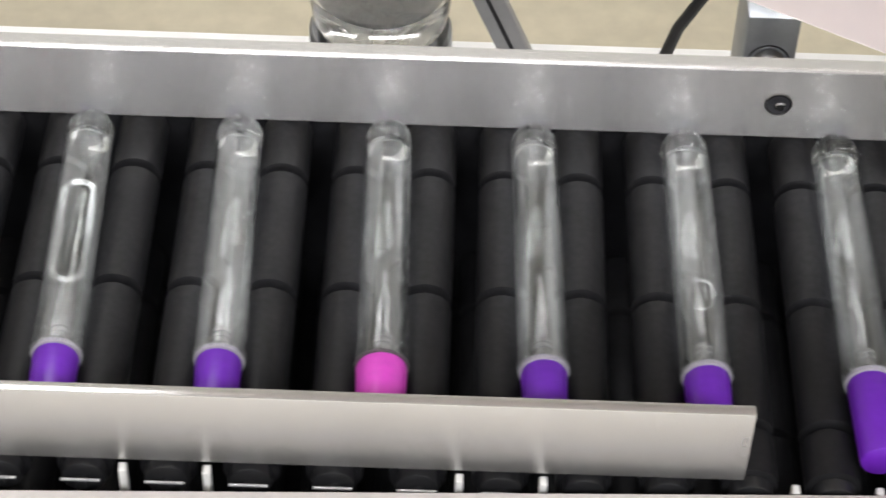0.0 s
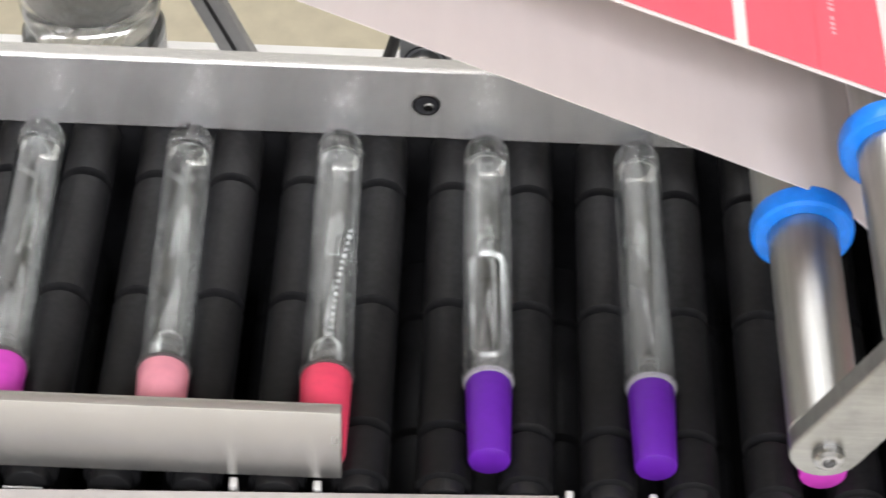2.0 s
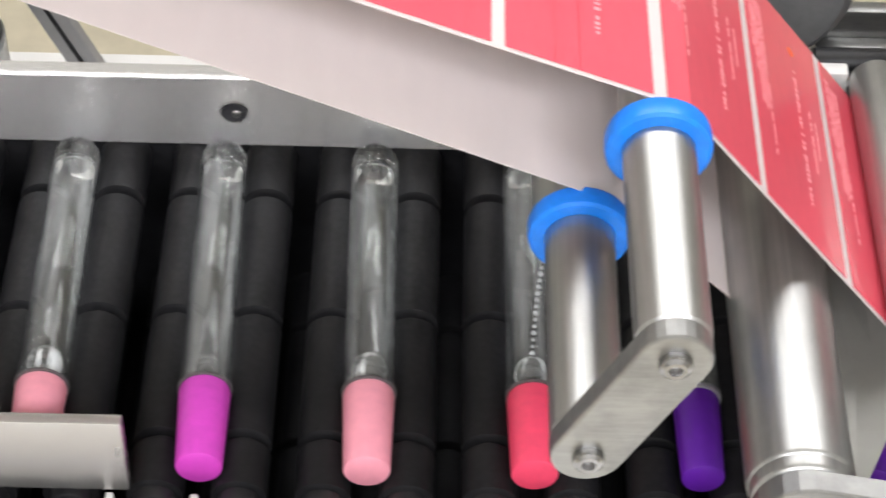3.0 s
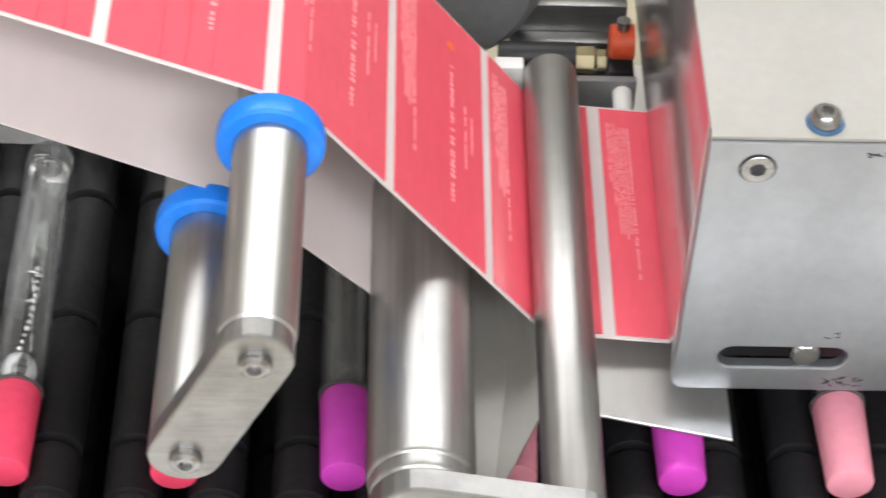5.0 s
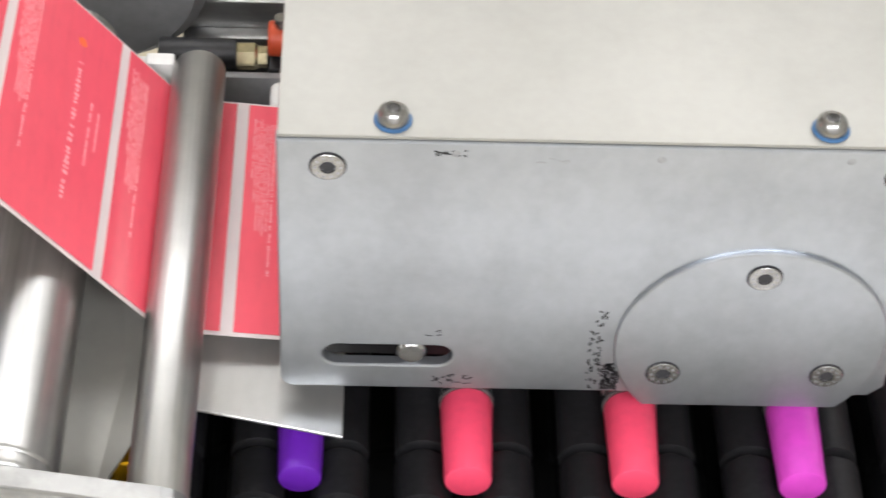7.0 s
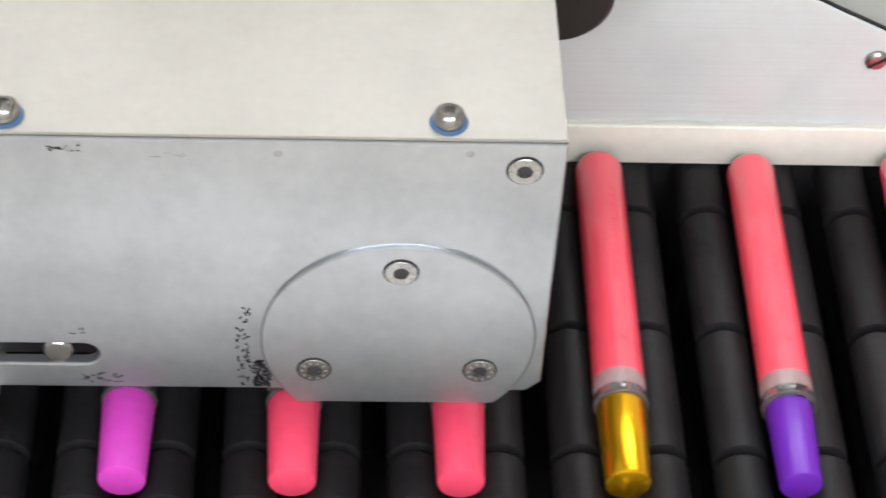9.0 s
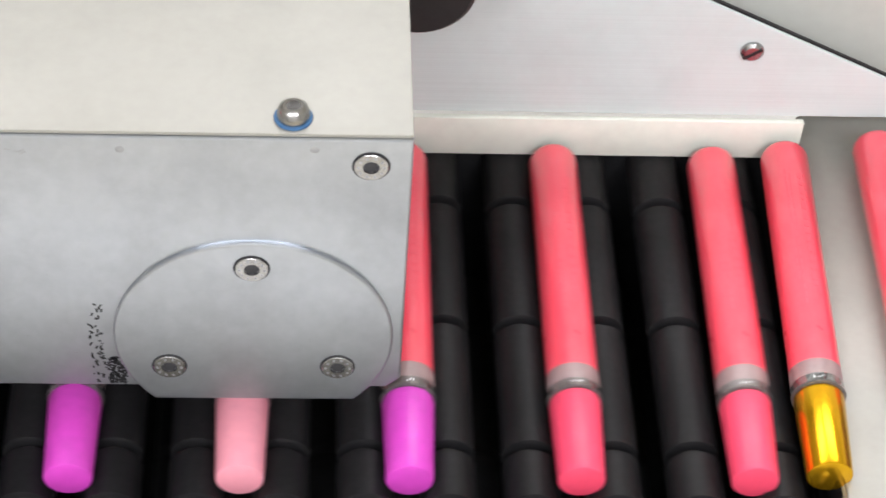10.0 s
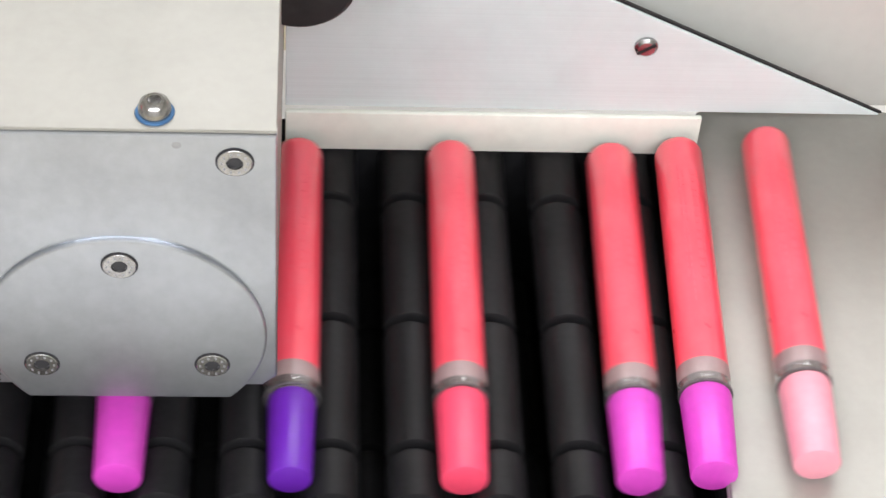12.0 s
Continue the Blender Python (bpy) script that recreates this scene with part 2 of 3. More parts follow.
    bmesh.ops.recalc_face_normals(bm, faces=bm.faces[:])
    return bm


def prism(points, y0, y1, bevel=0.0, seg=2):
    """A plate with an outline in x and z, from y0 to y1."""
    bm = bmesh.new()
    a = [bm.verts.new((x, y0, z)) for x, z in points]
    f = bm.faces.new(a)
    r = bmesh.ops.extrude_face_region(bm, geom=[f])
    bmesh.ops.translate(bm, vec=(0, y1 - y0, 0), verts=[g for g in r["geom"] if isinstance(g, bmesh.types.BMVert)])
    bmesh.ops.recalc_face_normals(bm, faces=bm.faces[:])
    if bevel:
        rim = [e for e in bm.edges if all(abs(v.co.y - y0) < 1e-6 for v in e.verts)]
        bmesh.ops.bevel(bm, geom=rim, offset=bevel, segments=seg, affect="EDGES", profile=0.5)
    return bm


def holed_plate(outer, hole, y0, y1):
    """A plate with an outline and one hole in x and z, from y0 to y1, its front rim chamfered."""
    bm = bmesh.new()
    loops = []
    for pts in (outer, hole):
        vs = [bm.verts.new((x, y0, z)) for x, z in pts]
        loops += [bm.edges.new((vs[i], vs[(i + 1) % len(vs)])) for i in range(len(vs))]
    faces = [g for g in bmesh.ops.triangle_fill(bm, edges=loops, use_beauty=True)["geom"] if isinstance(g, bmesh.types.BMFace)]
    r = bmesh.ops.extrude_face_region(bm, geom=faces)
    bmesh.ops.translate(bm, vec=(0, y1 - y0, 0), verts=[g for g in r["geom"] if isinstance(g, bmesh.types.BMVert)])
    bmesh.ops.recalc_face_normals(bm, faces=bm.faces[:])
    rim = [e for e in bm.edges if all(abs(v.co.y - y0) < 1e-6 for v in e.verts) and any(abs(f.normal.y) < 0.5 for f in e.link_faces)]
    bmesh.ops.bevel(bm, geom=rim, offset=0.0006, segments=2, affect="EDGES", profile=0.5)
    return bm


def ribbon(points, y0, y1, thick):
    """A thin sheet that follows a line in x and z; it has thickness downwards."""
    bm = bmesh.new()
    rows = []
    for i, (x, z) in enumerate(points):
        a, b = points[max(0, i - 1)], points[min(len(points) - 1, i + 1)]
        d = Vector((b[0] - a[0], b[1] - a[1])).normalized()
        nx, nz = d.y * thick, -d.x * thick
        rows.append([bm.verts.new(c) for c in ((x, y0, z), (x, y1, z), (x + nx, y1, z + nz), (x + nx, y0, z + nz))])
    for a, b in zip(rows, rows[1:]):
        for i in range(4):
            bm.faces.new((a[i], a[(i + 1) % 4], b[(i + 1) % 4], b[i]))
    bm.faces.new(rows[0])
    bm.faces.new(rows[-1][::-1])
    bmesh.ops.recalc_face_normals(bm, faces=bm.faces[:])
    return bm


def tube_along(points, r, seg=10):
    """A round cable through points."""
    bm = bmesh.new()
    rings = []
    for i, q in enumerate(points):
        a, b = Vector(points[max(0, i - 1)]), Vector(points[min(len(points) - 1, i + 1)])
        d = (b - a).normalized()
        u = d.cross(Vector((0.3, 0.9, 0.2))).normalized()
        w = d.cross(u)
        rings.append([bm.verts.new(Vector(q) + (u * math.cos(k * 2 * math.pi / seg) + w * math.sin(k * 2 * math.pi / seg)) * r) for k in range(seg)])
    for a, b in zip(rings, rings[1:]):
        for k in range(seg):
            bm.faces.new((a[k], a[(k + 1) % seg], b[(k + 1) % seg], b[k]))
    bm.faces.new(rings[0])
    bm.faces.new(rings[-1][::-1])
    bmesh.ops.recalc_face_normals(bm, faces=bm.faces[:])
    return bm


def join(*bms):
    out = bmesh.new()
    for b in bms:
        me = bpy.data.meshes.new("tmp")
        b.to_mesh(me)
        b.free()
        out.from_mesh(me)
        bpy.data.meshes.remove(me)
    return out


def arc(cx, cz, r, a0, a1, n=8):
    return [(cx + r * math.cos(radians(a0 + (a1 - a0) * i / n)), cz + r * math.sin(radians(a0 + (a1 - a0) * i / n))) for i in range(n + 1)]


def socket_screw(name, x, y, z, r, parent, label=""):
    """Countersunk screw that faces the front, with a hexagon socket."""
    prof = [(r, 0.0001), (r, -0.0005), (r * 0.95, -0.0007), (r * 0.48, -0.0007), (r * 0.44, -0.0001)]
    s = part(name, lathe(prof, 28, "y", (x, y, z)), CHROME, parent, label)
    # Black ring and socket floor: the recess shade is put in as colour.
    part("rim_gap_shade", lathe([(r * 1.0, -0.00015), (r * 1.10, -0.00015), (r * 1.10, 0.0001)], 28, "y", (x, y, z)), MARKS_AND_RECESS, s)
    part("hex_socket_shade", lathe([(r * 0.47, -0.00025), (0, -0.00015)], 6, "y", (x, y, z)), MARKS_AND_RECESS, s, smooth=False)
    dots = []
    for i in range(10):
        a = i * math.pi / 5
        dots.append(box(x + r * 0.74 * math.cos(a) - r * 0.06, x + r * 0.74 * math.cos(a) + r * 0.06, y - 0.00078, y - 0.0006, z + r * 0.74 * math.sin(a) - r * 0.09, z + r * 0.74 * math.sin(a) + r * 0.09))
    part("knurl", join(*dots), DOWEL, s, smooth=False)
    return s


# ---- the room ----
R = 3.0
part("floor", box(-R, R, -R, R, -1.0, -0.9), FLOOR, smooth=False)["kind"] = "structure"
part("ceiling", box(-R, R, -R, R, 1.85, 1.95), CEIL, smooth=False)["kind"] = "structure"
for nm, b in (("wall_north", (-R, R, R, R + 0.1)), ("wall_south", (-R, R, -R - 0.1, -R)), ("wall_east", (R, R + 0.1, -R, R)), ("wall_west", (-R - 0.1, -R, -R, R))):
    part(nm, box(b[0], b[1], b[2], b[3], -0.9, 1.85), WALL, smooth=False)["kind"] = "structure"
for lx in (-0.75, 0.75):
    for ly in (-1.7, 0.9):
        cl = thing("ceiling_light", "flat white lit ceiling panel light", "ceiling light", "ceiling panel lights", at=(lx, ly, 1.83))
        part("frame", box(-0.63, 0.63, -0.28, 0.28, -0.004, 0.019, 0.002), WHITE, cl)
        part("diffuser", box(-0.6, 0.6, -0.25, 0.25, -0.009, -0.005), LAMP, cl, smooth=False)

# ---- machine bed ----
bed = thing("machine_deck", "white machine table with steel skirt under the conveyor", "machine table", at=(0, 0, -0.12))
part("table_top", box(-1.62, 0.8, -0.25, 0.302, -0.03, 0.0, 0.003), DECK, bed)
for lx in (-1.57, 0.75):
    for ly in (-0.2, 0.26):
        part("leg", box(lx - 0.025, lx + 0.025, ly - 0.025, ly + 0.025, -0.78, -0.03, 0.002), STEEL, bed)

# ---- roller conveyor ----
SPEED, PITCH, RAD = 0.11986, 0.023945, 0.0082
TOP0, TOP1, TURN = -1.46, 0.297, 0.032
conveyor = thing("roller_conveyor", "chain conveyor of black rubber-sleeved rollers between steel side rails", "conveyor")
# Near-black with hardly any gloss: the shade between the rollers is in this colour.
GAP_SHADE = material("roller_gap_shade", (0.012, 0.012, 0.013), 0.8, 0.0, 0.2, (200, 200, 200), 0.3, 30, spec=0.05)
part("trough", box(-1.53, 0.34, -0.033, 0.1258, -0.118, -0.09, 0.001), GAP_SHADE, conveyor, "trough coloured near-black for the shade under the rollers")
part("side_rail", box(-1.53, 0.34, -0.0560, -0.0335, -0.1195, -0.0004, 0.0010), SHEET, conveyor, "pale steel chain rail")
strip_bm = box(-0.62, 0.0, -0.030, 0.0, 0.0, 0.0018, 0.0005)
bmesh.ops.transform(strip_bm, matrix=Matrix.Translation((-0.190, -0.0252, -0.0002)) @ Matrix.Rotation(radians(2.0), 4, "Z"), verts=strip_bm.verts[:])
part("cover_strip", strip_bm, PALE, conveyor, "pale pinkish cover strip")
# Dark backing, set high to cover the white deck behind the gaps.
part("side_rail", box(-1.53, 0.34, 0.1262, 0.1380, -0.1195, -0.0040, 0.0008), GAP_SHADE, conveyor, "near-black backing rail with the gap shade in its colour")
SLEEVES = ((-0.0180, -0.0010), (0.0014, 0.0471), (0.0495, 0.0978), (0.1002, 0.1250))


def sleeve_mesh(y0, y1):
    c = 0.0006
    prof = [(0.0045, y0), (RAD - 0.0012, y0), (RAD - 0.0004, y0 + 0.0004), (RAD, y0 + c), (RAD, y1 - c), (RAD - 0.0004, y1 - 0.0004), (RAD - 0.0012, y1), (0.0045, y1)]
    return mesh_of(lathe(prof, 28), RUBBER, True)


sleeve_meshes = [sleeve_mesh(*s) for s in SLEEVES]
shaft_mesh = mesh_of(lathe([(0, -0.0225), (0.0052, -0.0225), (0.0062, -0.0220), (0.0065, -0.0212), (0.0065, -0.0181), (0.0050, -0.0175), (0.0050, 0.1255), (0, 0.1255)], 20), BLACK, True)
# Bright bar added before each roller, in place of its end highlight.
HIGHLIGHT_TOP = 0.0044
highlight_mesh = mesh_of(box(-0.0056, 0.0056, -0.0264, -0.0255, 0.0037, HIGHLIGHT_TOP, 0.0002), HIGHLIGHT, True)
axle_mesh = mesh_of(lathe([(0, -0.0250), (0.0018, -0.0250), (0.0022, -0.0246), (0.0022, -0.0226), (0, -0.0226)], 16), BLACK, True)
pin_mesh = mesh_of(box(PITCH / 2 - 0.0011, PITCH / 2 + 0.0011, -0.0249, -0.0215, -0.0060, 0.0074, 0.0004), WHITE, True)
LOOP = 2 * (TOP1 - TOP0) + 2 * math.pi * TURN
COUNT = round(LOOP / PITCH)
TOP0 -= (COUNT * PITCH - LOOP) / 2  # a whole number of pitches on the chain
LOOP, LOOP_PITCH = COUNT * PITCH, PITCH


def chain_place(s):
    """A roller's place on the chain, at the length s from the left end of the top run."""
    s %= LOOP
    top, bend = TOP1 - TOP0, math.pi * TURN
    if s < top:
        return TOP0 + s, -RAD
    s -= top
    if s < bend:
        a = s / TURN
        return TOP1 + TURN * math.sin(a), -RAD - TURN + TURN * math.cos(a)
    s -= bend
    if s < top:
        return TOP1 - s, -RAD - 2 * TURN
    a = (s - top) / TURN
    return TOP0 - TURN * math.sin(a), -RAD - TURN - TURN * math.cos(a)


rollers = []
for i in range(COUNT):
    ro = part("roller", shaft_mesh, BLACK, conveyor)
    for me in sleeve_meshes:
        part("sleeve", me, RUBBER, ro)
    part("axle_end", axle_mesh, BLACK, ro, "dark axle end")
    part("highlight_bar", highlight_mesh, HIGHLIGHT, ro, "narrow bright bar standing for the highlight on a roller end")
    if i % 4 in (2, 3):
        part("chain_pin", pin_mesh, WHITE, ro, "pale chain pin")
    rollers.append(ro)

# ---- rails and guides ----
guide = thing("guide_rail", "brushed stainless guide rail behind the tube bottoms", "guide rail")
RAIL = [(0.1205, 0.0004), (0.1225, 0.0004), (0.1225, 0.0279), (0.1260, 0.0279), (0.1260, 0.0299), (0.1216, 0.0299), (0.1209, 0.0296), (0.1205, 0.0289)]
rail_bm = bmesh.new()
ends = [[rail_bm.verts.new((x, y, z)) for y, z in RAIL] for x in (-1.48, -0.05)]
for a, b, c, d in zip(ends[0], ends[1], ends[1][1:] + ends[1][:1], ends[0][1:] + ends[0][:1]):
    rail_bm.faces.new((a, b, c, d))
for e in ends:
    rail_bm.faces.new(e)
bmesh.ops.recalc_face_normals(rail_bm, faces=rail_bm.faces[:])
part("rail_plate", rail_bm, STEEL_X, guide, smooth=False)
# Shallow black disc paints the shade inside the hole.
part("hole_shade", lathe([(0.0039, -0.0002), (0.0036, -0.0003), (0.0030, 0.0), (0, 0.0)], 28, "y", (-0.2328, 0.1204, 0.0150)), MARKS_AND_RECESS, guide, "black disc for the shade in a countersunk hole")
part("hole_rim", lathe([(0.0047, 0.0), (0.0045, -0.0005), (0.0039, -0.0004), (0.0038, 0.0)], 28, "y", (-0.2328, 0.1204, 0.0150)), CHROME, guide)
part("set_screw", lathe([(0, -0.0005), (0.0014, -0.0005), (0.0019, -0.0001)], 16, "y", (-0.2320, 0.1204, 0.0139)), CHROME, guide)

bar = thing("front_guide_bar", "brushed stainless guide bar in front of the tube caps", "guide bar")
part("bar_body", box(-1.48, -0.2516, -0.0220, -0.0182, 0.0006, 0.0300, 0.0006), STEEL_BAR, bar)
for bx in (-0.86, -1.20):
    part("bar_bracket", box(bx - 0.01, bx + 0.01, -0.046, -0.0221, 0.0020, 0.0080, 0.0006), STEEL, bar)

# ---- labelling head ----
head = thing("labelling_head", "steel-covered labelling head with an aluminium front plate", "labelling head")
outline = [(0.1695, 0.1215), (0.0, 0.1215)] + arc(0.004, 0.030, 0.004, 180, 270, 5) + [(0.1655, 0.026), (0.1695, 0.030)]
slot = arc(0.0160, 0.0399, 0.0042, 90, 270, 10) + arc(0.0433, 0.0399, 0.0042, -90, 90, 10)
fp = part("front_plate", holed_plate(outline, slot, 0.0, 0.0034), ALU, head, "grey machined aluminium front plate", smooth=False)
ds = arc(0.1292, 0.0475, 0.0376, -43, 223, 60)
disc = part("cover_disc", prism(ds, -0.0014, 0.0014, 0.0008, 4), ALU, head, "round aluminium cover disc", smooth=False)
for n_, x, z, r in (("screw", 0.0130, 0.1126, 0.0044), ("screw", 0.1591, 0.1126, 0.0044)):
    socket_screw(n_, x, 0.0, z, r, fp, "bright countersunk socket screw")
for x, z in ((0.129, 0.0759), (0.1062, 0.0362), (0.152, 0.0364)):
    socket_screw("screw", x, -0.0014, z, 0.0044, disc, "bright countersunk socket screw")
part("top_cover", box(0.0003, 0.1694, 0.0006, 0.36, 0.1216, 0.1228, 0.0004), SHEET, head, "pale satin steel top cover")
part("side_panel", box(0.0005, 0.0025, 0.0085, 0.36, 0.030, 0.1214, 0.0005), MIRROR, head, "polished steel side panel")
part("side_panel", box(0.1672, 0.1692, 0.0085, 0.36, 0.030, 0.1214, 0.0005), SHEET, head)
part("rear_panel", box(0.003, 0.1668, 0.356, 0.359, 0.030, 0.1214, 0.0005), SHEET, head)
for x in (0.0292, 0.1396):
    bo = part("cap_bolt", lathe([(0, 0.0020), (0.0017, 0.0022), (0.0018, 0.0044), (0.0026, 0.0044), (0.0036, 0.0036), (0.0041, 0.0022), (0.0041, 0.0008), (0, 0.0008)], 28, "z", (x, 0.0062, 0.1228)), CHROME, head, "button-head socket bolt")
    part("washer", lathe([(0.003, 0.0), (0.0047, 0.0), (0.0049, 0.0004), (0.0047, 0.0008), (0.003, 0.0008)], 28, "z", (x, 0.0062, 0.12285)), BLUE_WASHER, bo, "blue fibre washer")

# Black plate added so the slot's inside looks shaded.
part("slot_shade", box(0.006, 0.054, 0.0125, 0.0140, 0.026, 0.050), BLACK, head, "black plate added as the shade inside the slot")
part("slot_bolt", lathe([(0, -0.001), (0.0034, -0.001), (0.0042, 0.0), (0.0042, 0.0104), (0, 0.0104)], 24, "y", (0.0362, 0.0015, 0.0399)), CHROME, head, "clamping bolt in the slot")
for x in (0.0150, 0.0205):
    part("slot_pin", lathe([(0, 0.0), (0.0016, 0.0), (0.002, 0.0006), (0.002, 0.003), (0, 0.003)], 16, "y", (x, 0.0085, 0.0405)), ROLLER_STEEL, head)
# marker scribbles and scuffs left on the plate
rs_ = random.Random(5)


def scuffs(name, cx, cz, w, h, count, lw, mat):
    bms = []
    for _ in range(count):
        x, z = cx + rs_.uniform(-w, w), cz + rs_.uniform(-h, h)
        l = rs_.uniform(0.0004, 0.0016)
        b = box(-l / 2, l / 2, -0.00005, 0.00002, -lw / 2, lw / 2)
        bmesh.ops.transform(b, matrix=Matrix.Translation((x, -0.00003, z)) @ Matrix.Rotation(rs_.uniform(-0.9, 0.9) + (1.2 if h > w else 0.1), 4, "Y"), verts=b.verts[:])
        bms.append(b)
    part(name, join(*bms), mat, fp, smooth=False)


scuffs("marker_scribble", 0.0918, 0.0325, 0.0024, 0.0056, 150, 0.00055, MARKS_AND_RECESS)
scuffs("marker_scribble", 0.0870, 0.0440, 0.0020, 0.0165, 48, 0.00055, BLACK)
scuffs("scuff_mark", 0.0480, 0.0302, 0.0056, 0.0018, 30, 0.00034, MARKS_AND_RECESS)
scuffs("scuff_mark", 0.0440, 0.1180, 0.0040, 0.0010, 14, 0.00040, BLACK)
scuffs("scuff_mark", 0.0700, 0.1165, 0.0040, 0.0012, 9, 0.00034, DOWEL)
scuffs("scuff_mark", 0.0420, 0.0500, 0.0022, 0.0016, 7, 0.00030, MARKS_AND_RECESS)
scuffs("scuff_mark", 0.0900, 0.0550, 0.0300, 0.0180, 10, 0.00009, DOWEL)

for x, z in ((0.0450, 0.1178), (0.0970, 0.1172), (0.1450, 0.1180)):
    part("dowel", lathe([(0, -0.0001), (0.0010, -0.0001), (0.0013, 0.0001)], 18, "y", (x, 0, z)), DOWEL, fp, "dull dowel end")

# ---- label web ----
YN, YF = 0.0165, 0.1135
WEB = [(-0.36, 0.2165)] + arc(-0.1097, 0.1078, 0.0102, 69, 40, 5) + arc(-0.0299, 0.0380, 0.0088, 222, 268, 5) + [(0.004, 0.0262), (0.030, 0.0240)]
BACK = [(-0.36, 0.1858)] + arc(-0.1284, 0.0716, 0.0131, 67, 46, 5) + [(-0.0848, 0.0460), (-0.0835, 0.0440)]
web = thing("label_web", "white liner web carrying red printed labels round steel rollers", "label web")
part("liner", ribbon(WEB, YN, YF, 0.00025), LINER, web, "white backing liner", smooth=False)
part("return_liner", ribbon(BACK, YN, YF, 0.00025), LINER, web, "empty pale return liner", smooth=False)

seg_len = [math.dist(a, b) for a, b in zip(WEB, WEB[1:])]
WEB_LEN = sum(seg_len)


def web_place(s):
    """The pose of a strip whose centre lies at the length s along the web."""
    s = min(max(s, 0.004), WEB_LEN - 0.004)
    pts = []
    for d in (-0.0034, 0.0, 0.0034):
        q, a = min(max(s + d, 0.0), WEB_LEN), 0.0
        for (x0, z0), (x1, z1), n_ in zip(WEB, WEB[1:], seg_len):
            if q <= a + n_ + 1e-9:
                k = (q - a) / n_
                pts.append((x0 + (x1 - x0) * k, z0 + (z1 - z0) * k))
                break
            a += n_
    (x0, z0), (xm, zm), (x1, z1) = pts
    ang = math.degrees(math.atan2(z1 - z0, x1 - x0))
    nx, nz = -math.sin(radians(ang)), math.cos(radians(ang))
    xm, zm = (x0 + x1) * 0.15 + xm * 0.7, (z0 + z1) * 0.15 + zm * 0.7
    return pose(xm + nx * 0.00035, 0, zm + nz * 0.00035, 0, -ang, 0)


LABEL_PITCH, STRIPS, STRIP = 0.0453, 6, 0.00687
strip_mesh = mesh_of(box(-STRIP / 2 - 0.0001, STRIP / 2 + 0.0001, YN + 0.0012, YF - 0.0012, -0.00012, 0.00012), LABEL, False)


def print_mesh(lines, seed):
    """Rows of short bars, like small print that cannot be read."""
    r = random.Random(seed)
    bms = []
    for x, w, y0, y1 in lines:
        y = y0
        while y < y1:
            l = w * r.uniform(0.35, 0.75)
            if r.random() < 0.88:
                h = w * r.choice((0.35, 0.5, 0.5))
                bms.append(box(x - h, x + h * r.uniform(0.5, 1.0), y, min(y + l, y1), 0.00012, 0.00020))
            y += l + w * r.uniform(0.25, 0.55)
    return mesh_of(join(*bms), INK, False)


# print rows across a label: place along the web, letter size, from and to
PRINT_ROWS = ((0.00215, 0.0007, 0.080, 0.106), (0.00315, 0.0007, 0.070, 0.106), (0.00415, 0.0007, 0.058, 0.106), (0.00515, 0.0007, 0.058, 0.104),
              (0.00615, 0.0007, 0.056, 0.104), (0.00725, 0.0007, 0.058, 0.104), (0.00855, 0.0010, 0.040, 0.104),
              (0.02630, 0.0019, 0.034, 0.090), (0.03265, 0.0010, 0.052, 0.078), (0.03580, 0.0008, 0.060, 0.076))
prints = {}
for k in range(STRIPS):
    rows_ = [(x - STRIP * (k + 0.5), w, y0, y1) for x, w, y0, y1 in PRINT_ROWS if int(x / STRIP) == k]
    if rows_:
        prints[k] = print_mesh(rows_, 3 + 2 * k)
mark_mesh = mesh_of(lathe([(0, 0.00014), (0.0018, 0.00014), (0.0018, 0.00010)], 16, "z", (0.0017, 0.0985, 0)), MARK, False)
CYCLE = 2 * PITCH / SPEED
label_strips = []
s_ref = seg_len[0] + sum(seg_len[1:6]) + math.dist(WEB[6], (-0.0512, 0.0512))
for j in range(-38, 5):
    for k in range(STRIPS):
        o = part("label_strip", strip_mesh, LABEL, web)
        if k in prints:
            part("print", prints[k], INK, o, "small white print")
        if k == 3:
            part("orange_mark", mark_mesh, MARK, o, "small orange printed mark")
        label_strips.append((o, s_ref + j * LABEL_PITCH + 0.0020 + STRIP * (k + 0.5)))

reel = thing("label_reel", "roll of red labels feeding the web", "label roll")
part("roll", lathe([(0.019, YN), (0.038, YN), (0.038, YF), (0.019, YF)], 48, "y", (-0.372, 0, 0.2150)), LINER, reel)
part("core", lathe([(0.012, YN - 0.02), (0.0185, YN - 0.02), (0.0185, YF + 0.05), (0.012, YF + 0.05)], 32, "y", (-0.372, 0, 0.2150)), ROLLER_STEEL, reel)

# ---- dancer rollers with collars ----
dancer = thing("dancer_arm", "two steel web rollers with blue collars on a swing arm", "web tension arm")
for rr, x, z, cy in ((0.0098, -0.1100, 0.1078, 0.0), (0.0127, -0.1280, 0.0716, 0.0036)):
    part("guide_roller", lathe([(0, -0.0560), (0.0085, -0.0560), (0.0093, -0.0552), (0.0095, -0.054), (0.0095, 0.0150), (rr, 0.0158), (rr, 0.127), (rr - 0.001, 0.1285), (0, 0.1285)], 40, "y", (x, 0, z)), ROLLER_STEEL, dancer)
    part("collar", lathe([(0.0096, 0.0085), (0.0128, 0.0085), (0.0138, 0.0092), (0.0141, 0.0105), (0.0141, 0.0135), (0.0138, 0.0148), (0.0128, 0.0155), (0.0096, 0.0155)], 44, "y", (x, cy, z)), BLUE, dancer, "blue plastic collar")
